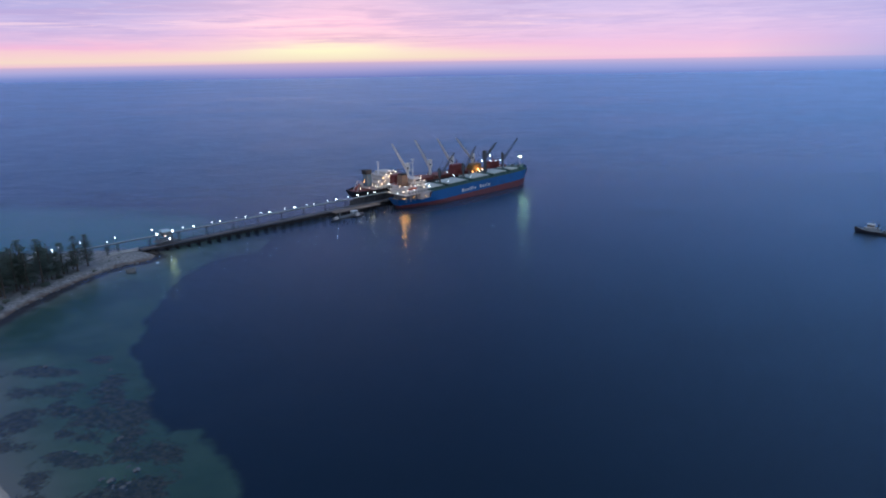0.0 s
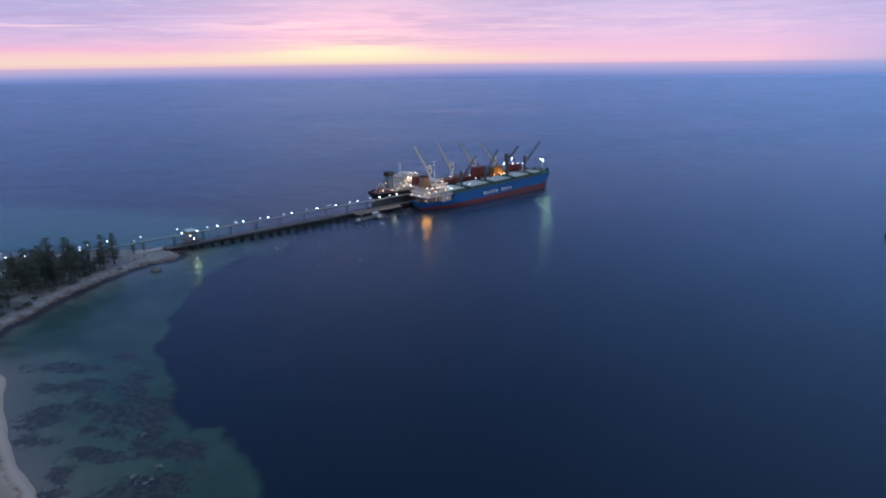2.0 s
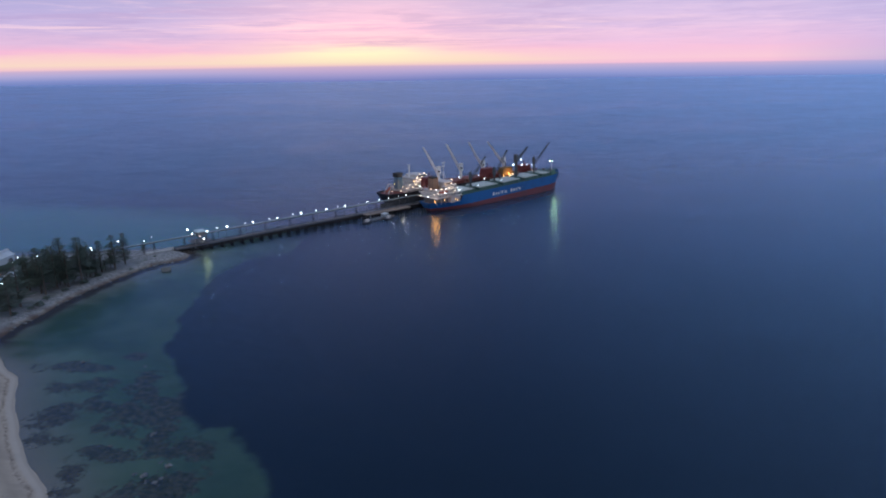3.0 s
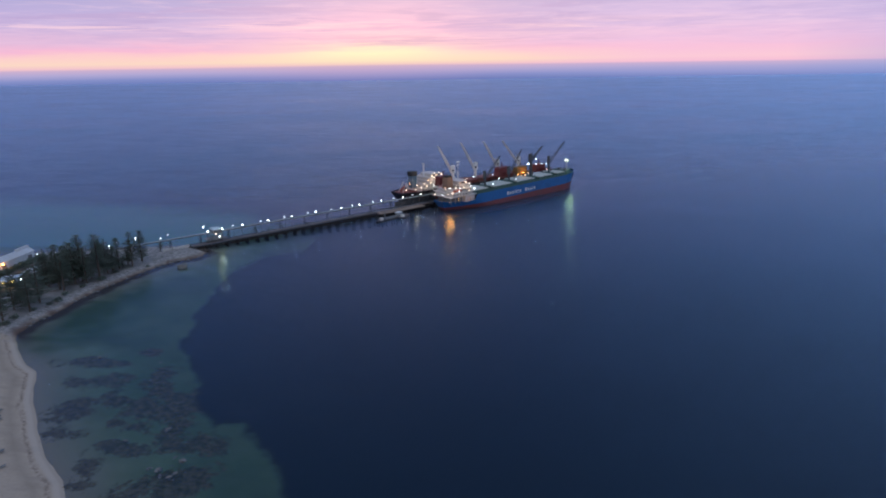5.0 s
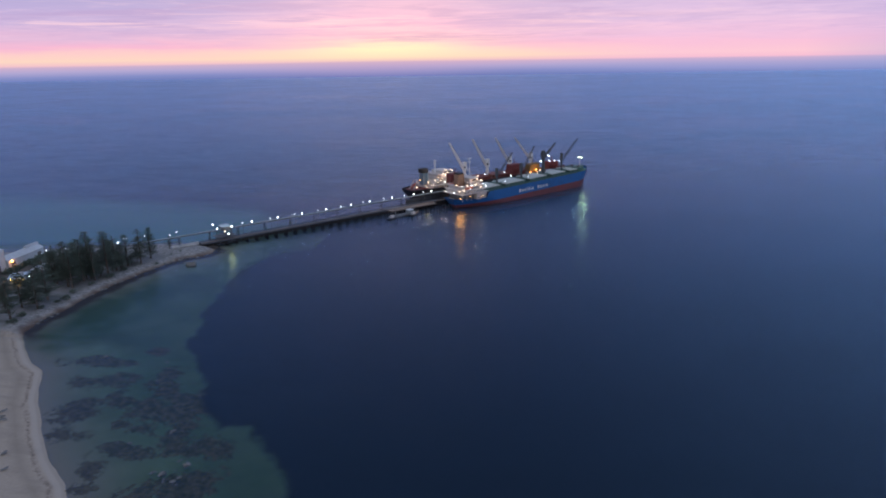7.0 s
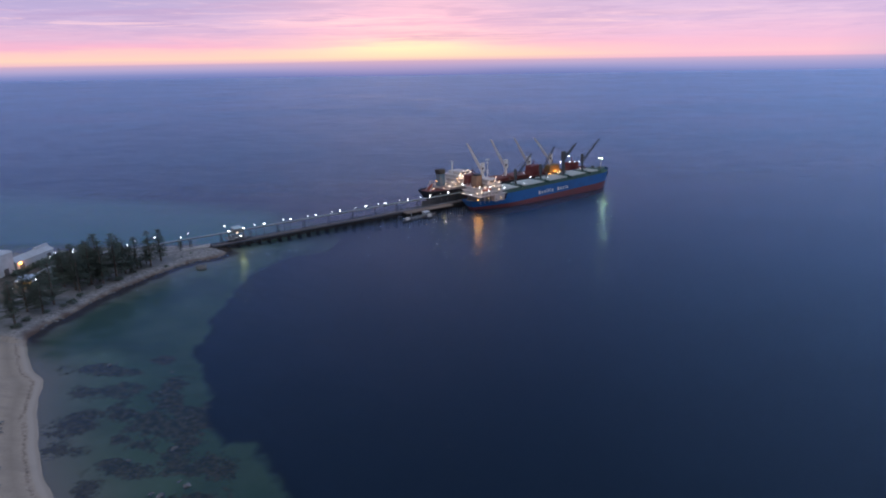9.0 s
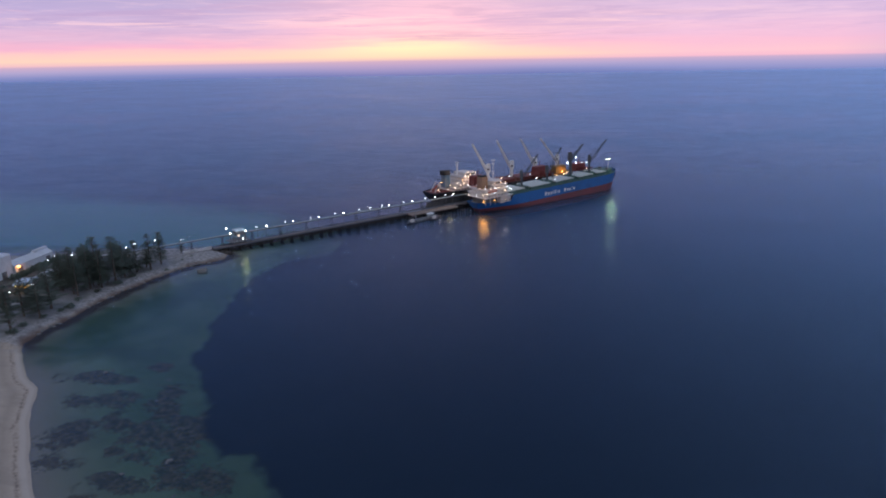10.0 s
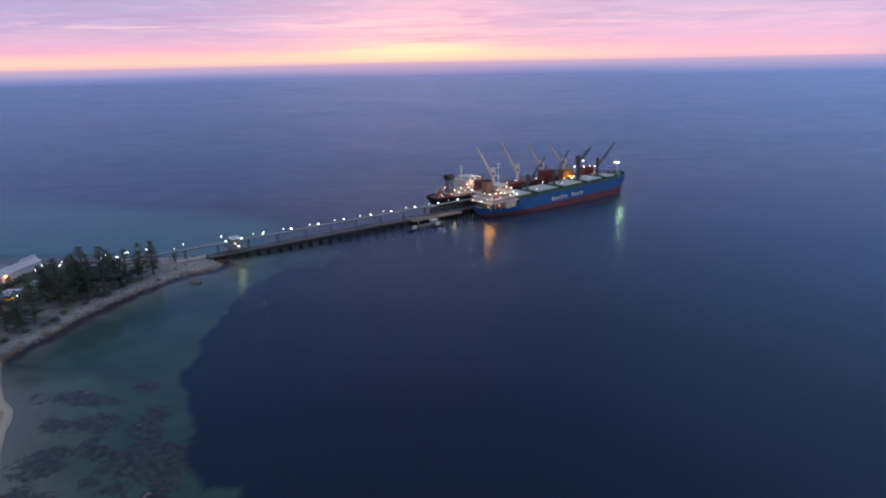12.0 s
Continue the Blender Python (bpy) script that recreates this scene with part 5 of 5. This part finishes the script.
PINES = [pine_meshes(seed, h) for seed, h in ((11, 20.0), (12, 20.0), (13, 20.0), (14, 20.0), (15, 20.0))]


def pine(x, y, height, kind, turn):
    tree = thing("norfolk_pine", pose(x, y, 2.9, 0, 0, turn) @ Matrix.Diagonal((height / 20 * 1.20, height / 20 * 1.20, height / 20, 1)), "dark green conical pine tree standing on the shore", "tree", "pines along the shore")
    part("trunk", PINES[kind][0], None, tree)
    part("crown", PINES[kind][1], None, tree)


TREES = [(-234.5, 329, 25), (-231.5, 338, 24), (-230, 343, 27), (-223, 348, 26), (-224, 358, 21), (-222, 367, 19), (-217, 373, 21), (-216, 383, 19.5),
         (-231, 327, 21), (-226, 340, 20.5), (-232, 308, 24), (-229, 296, 20), (-238, 297, 21), (-232, 281, 21), (-241, 306, 16), (-223, 363, 15)]
rt = random.Random(5)
for i, (x, y, h) in enumerate(TREES):
    pine(x, y, h, i % 5, rt.uniform(0, 360))
for i in range(19):
    u = rt.random()
    pine(-234 - 9 * (1 - u) - rt.uniform(0, 12), 334 + 44 * u + rt.uniform(-3, 3), rt.uniform(12, 19), i % 5, rt.uniform(0, 360))
# a front row of smaller pines and saplings along the gravel
for i in range(7):
    u = 0.46 + 0.075 * i
    pine(-229.5 + 15.5 * max(0.0, u - 0.45) / 0.55 - rt.uniform(0, 5), 293 + 90 * u + rt.uniform(-1.5, 1.5), rt.uniform(6, 13), i % 5, rt.uniform(0, 360))
for x, y, h in ((-249, 299, 11), (-215.5, 406.5, 8)):
    pine(x, y, h, int(h) % 5, rt.uniform(0, 360))


def shrub_mesh(seed):
    """A low coastal bush: a handful of stems under an uneven dome of small leaf clumps, one metre in radius."""
    rng = random.Random(seed)
    st, cr = Geo(), Geo()
    for k in range(7):
        t = rng.random() * 6.28
        st.tube((0, 0, -0.2), (0.6 * math.cos(t), 0.6 * math.sin(t), rng.uniform(0.4, 0.8)), 0.05, 0.02, 4)
    for k in range(190):
        t, u = rng.random() * 6.28, rng.random()
        r = (0.55 + 0.45 * rng.random() ** 0.5) * (1 + 0.25 * math.sin(3 * t + seed) + 0.15 * math.sin(7 * t))
        p = Vector((r * math.cos(t) * math.sqrt(1 - u * u), r * math.sin(t) * math.sqrt(1 - u * u), 0.08 + 0.85 * r * u))
        a = Vector((rng.uniform(-1, 1), rng.uniform(-1, 1), rng.uniform(-0.4, 0.8))).normalized() * 0.20
        b = a.cross(Vector((rng.uniform(-1, 1), rng.uniform(-1, 1), 1))).normalized() * 0.13
        i = len(cr.v)
        cr.v += [tuple(p - a), tuple(p + b), tuple(p + a), tuple(p - b)]
        cr.f += [(i, i + 1, i + 2, i + 3)]
    return st.mesh("stem", BARK), cr.mesh("foliage", LEAF)


SHRUBS = [shrub_mesh(seed) for seed in (31, 32, 33)]


def shrub(x, y, z, r, h, k, group, label="low dark coastal shrub on the gravel bank"):
    bush = thing("shrub", pose(x, y, z, 0, 0, k * 47) @ Matrix.Diagonal((r, r, h, 1)), label, "shrub", group)
    part("stem", SHRUBS[k % 3][0], None, bush)
    part("foliage", SHRUBS[k % 3][1], None, bush)


rs = random.Random(17)
for k, (x, y, r) in enumerate(((-221, 346, 2.4), (-226, 320, 1.8), (-223.5, 310, 2.4), (-228, 297, 1.8), (-230, 286, 2.0), (-220, 359, 2.0), (-225, 305, 1.6), (-229, 278, 2.4),
                               (-205, 399, 0.9), (-207, 391, 0.8), (-206, 371, 1.3), (-224, 333, 1.8))):
    shrub(x, y, 2.9, r, r * rs.uniform(0.6, 0.9), k, "shrubs under the pines")
for k in range(16):
    shrub(-285.5 + rs.uniform(-1, 1), 350 + 2.6 * k + rs.uniform(-1, 1), 2.9, rs.uniform(2.2, 3.2), rs.uniform(1.8, 2.8), k, "hedge beside the storage shed", "brownish scrub hedge below the white shed")


def rock_mesh(seed, detail=3):
    bm = bmesh.new()
    bmesh.ops.create_icosphere(bm, subdivisions=detail, radius=1.0)
    off = Vector((seed * 7.3, seed * 3.1, 0))
    for v in bm.verts:
        k = 1 + 0.5 * noise.noise(v.co * 1.2 + off) + 0.3 * noise.noise(v.co * 2.9 + off)
        v.co = Vector((v.co.x * k, v.co.y * k, v.co.z * k * 0.62))
    me = bpy.data.meshes.new("rock")
    bm.to_mesh(me)
    bm.free()
    me.materials.append(ROCK)
    return me


ROCKS = [rock_mesh(k) for k in range(5)]


def rock(x, y, z, a, b, c, k, label="weathered grey-brown rock at the water's edge"):
    ob = new("rock", ROCKS[k])
    ob.matrix_basis = pose(x, y, z, 0, 0, k * 71 + x * 13) @ Matrix.Diagonal((a, b, c, 1))
    tagged(ob, label, "rock", "shore rocks")


def boulder_mesh():
    """A squared block of stone with worn edges."""
    bm = bmesh.new()
    bmesh.ops.create_icosphere(bm, subdivisions=4, radius=1.0)
    for v in bm.verts:
        c = v.co
        k = 1 / (abs(c.x) ** 5 + abs(c.y) ** 5 + abs(c.z) ** 5) ** 0.2
        k *= 1 + 0.10 * noise.noise(c * 1.6) + 0.06 * noise.noise(c * 4.1)
        v.co = Vector((c.x * k, c.y * k, c.z * k + 0.12 * c.x))
    me = bpy.data.meshes.new("boulder")
    bm.to_mesh(me)
    bm.free()
    me.materials.append(ROCK)
    return me


solid("boulder", boulder_mesh(), None, pose(-188.2, 378.5, 0.4, 0, 0, 20) @ Matrix.Diagonal((2.9, 2.0, 1.8, 1)), "large squared grey boulder standing in shallow water", "boulder")
rc = random.Random(21)
for x, y, n, r in ((-109, 195, 2, 1.2), (-166, 250, 4, 1.2), (-95.5, 176.5, 3, 1.1), (-101, 171.5, 7, 1.3), (-96, 168, 5, 1.0), (-145, 186, 5, 0.9), (-124.5, 164.5, 6, 0.9), (-95, 170, 6, 0.8), (-120, 187, 4, 0.8), (-137, 246, 2, 0.7), (-133, 230, 2, 0.7)):
    for k in range(n):
        q = r * (1.0 if k == 0 else rc.uniform(0.25, 0.6))
        rock(x + (rc.uniform(-4, 4) if k else 0), y + (rc.uniform(-2.5, 2.5) if k else 0), -0.12, q, q * rc.uniform(0.6, 0.9), q * 0.6, rc.randrange(5))
rr = random.Random(9)
for k in range(46):
    q = Vector(at_berth(-266 + rr.uniform(-6, 14), rr.uniform(25, 40)) + (0,))
    r = rr.uniform(0.9, 2.0)
    ob = new("rock", ROCKS[k % 5])
    ob.matrix_basis = pose(q.x, q.y, rr.uniform(-0.3, 1.0), 0, 0, k * 37) @ Matrix.Diagonal((r * 1.2, r, r * 0.9, 1))
    tagged(ob, "dark armour rock piled at the jetty abutment", "rock", "armour rocks")
    ob.data = ROCKS[k % 5].copy()
    ob.data.materials[0] = DARKROCK
for k in range(70):
    i = 10 + rr.random() * 8.99
    (ax, ay), (bx, by) = SHORE[int(i)], SHORE[int(i) + 1]
    f = i - int(i)
    r = rr.uniform(0.4, 0.9)
    rock(ax + (bx - ax) * f + rr.uniform(-2.0, 0.8), ay + (by - ay) * f + rr.uniform(-1, 1), rr.uniform(-0.1, 0.5), r * 1.2, r, r * 0.7, k % 5)


for k, (x, y) in enumerate(((-175, 201.6), (-171, 196), (-155.7, 176.8), (-149.2, 168.6), (-173, 198), (-160, 172))):
    rock(x, y, 1.6, 1.3, 0.5, 0.35, k % 5, "dark clump of drift weed on the sand")


ramp = Geo().box(-9, -0.3, -1.0, 9, 0.3, 0.75).box(-9.2, -0.45, 0.754, 9.2, 0.45, 0.95)
solid("concrete_wall", ramp, PALECRETE, pose(-207.0, 411.0, 3.2, 0, 0, 47.4), "low pale concrete wall on the point beside the jetty root", "wall")


def shed(m, w, l, wall, rise, label, lamp=None, cover=None, doors=None, skin=None):
    sh = thing("storage_shed", m, label, "shed")
    part("wall", Geo().box(-w, 0, -1.5, w, l, wall), skin or WALL, sh)
    g = Geo()
    a = [(-w - 0.4, wall), (0, wall + rise), (w + 0.4, wall)]
    g.v += [(x, -0.4, z) for x, z in a] + [(x, l + 0.4, z) for x, z in a] + [(x, -0.4, z - 0.3) for x, z in a] + [(x, l + 0.4, z - 0.3) for x, z in a]
    g.f += [(0, 3, 4, 1), (1, 4, 5, 2), (6, 7, 10, 9), (7, 8, 11, 10), (0, 1, 7, 6), (1, 2, 8, 7), (3, 9, 10, 4), (4, 10, 11, 5), (0, 6, 9, 3), (2, 5, 11, 8)]
    part("roof", g, cover or ROOF, sh)
    gb = Geo()
    for y in (0, l):
        k = len(gb.v)
        gb.v += [(-w, y, wall), (w, y, wall), (0, y, wall + rise - 0.1)]
        gb.f += [(k, k + 1, k + 2)]
    part("gable", gb, skin or WALL, sh)
    n = max(1, int(l / 12))
    for k in range(n):
        y = l - 4 - k * (l - 8) / max(n - 1, 1)
        part("door", Geo().box(w - 0.02, y - 1.8, -0.2, w + 0.06, y + 1.8, wall * 0.7), doors or STEEL, sh)
    if lamp:
        for p, mt, r in lamp:
            part("lamp_head", Geo().ball(p, r * 0.62, 8), mt, sh)
    return sh


long_shed = shed(pose(-293, 355.6, 3.0, 0, 0, -1), 4, 30.5, 5.5, 2.5, "long white clad storage shed lit by an orange lamp", [((4.6, 2.4, 4.7), LAMP_SODIUM, 0.9)], skin=ROOF)
part("ridge_monitor", Geo().prism([(-0.9, 20), (0.9, 20), (0.9, 30.9), (-0.9, 30.9)], 7.5, 8.8), ROOF, long_shed, "raised white vent house along the ridge")
house = thing("head_house", pose(-297.2, 349.0, 3.0, 0, 0, -1), "tall white clad head house joined to the storage shed", "shed")
part("wall", Geo().box(-7, -5, -1.5, 7, 6.2, 12.6), ROOF, house)
part("roof", Geo().prism([(-7.4, -5.4), (7.4, -5.4), (7.4, 6.6), (-7.4, 6.6)], 12.604, 13.6, 0.8), ROOF, house)
part("door", Geo().box(6.98, -2.0, -0.2, 7.06, 1.6, 4.0), STEEL, house)
shed(pose(-272.5, 336.5, 3.0, 0, 0, -72), 6, 8.5, 3.0, 1.2, "low shed with a pale blue roof and a lit yellow front", [((6.7, 1.6, 2.8), LAMP_YELLOW, 0.42), ((6.7, 7.0, 2.8), LAMP_YELLOW, 0.42)], ROOF_BLUE, LIT_FRONT_YELLOW)
for name, p, watts, color in (("shed_lamp", (-287.0, 358.3, 7.2), 280, (1.0, 0.36, 0.10)), ("yard_lamp", (-264.5, 329.5, 5.0), 260, (1.0, 0.62, 0.15))):
    lamp = new(name, bpy.data.lights.new(name, "POINT"))
    lamp.data.energy, lamp.data.color, lamp.data.shadow_soft_size = watts, color, 1.1
    lamp.location = p
shed(pose(-264, 345, 3.2, 0, 0, 10), 4.0, 14, 3.2, 1.4, "small shed with a pale roof behind the pines")

shore_lamp = street_lamp(9.0, 0.26)
shore_lamp["group"] = "lamps on the shore road"
spots = [(-273, 366), (-266, 373), (-249, 388), (-239, 394), (-231, 402), (-237, 382), (-249, 318), (-251, 304), (-214, 403), (-270, 357)]
shore_lamp.matrix_basis = pose(-215, 415, 2.5, 0, 0, 20)
for x, y in spots:
    copy_thing(shore_lamp, pose(x, y, 3.0, 0, 0, 20))

tall_lamp = street_lamp(13.5, 0.32)
tall_lamp["group"] = "lamps on the shore road"
tall_lamp["label"] = "tall steel lamp post with a lit head"
tall_lamp.matrix_basis = pose(-236, 366, 3.0, 0, 0, 20)
for x, y in ((-251.6, 352.8), (-221.2, 385.8), (-229.6, 370), (-229.4, 377.6)):
    copy_thing(tall_lamp, pose(x, y, 3.0, 0, 0, 20))
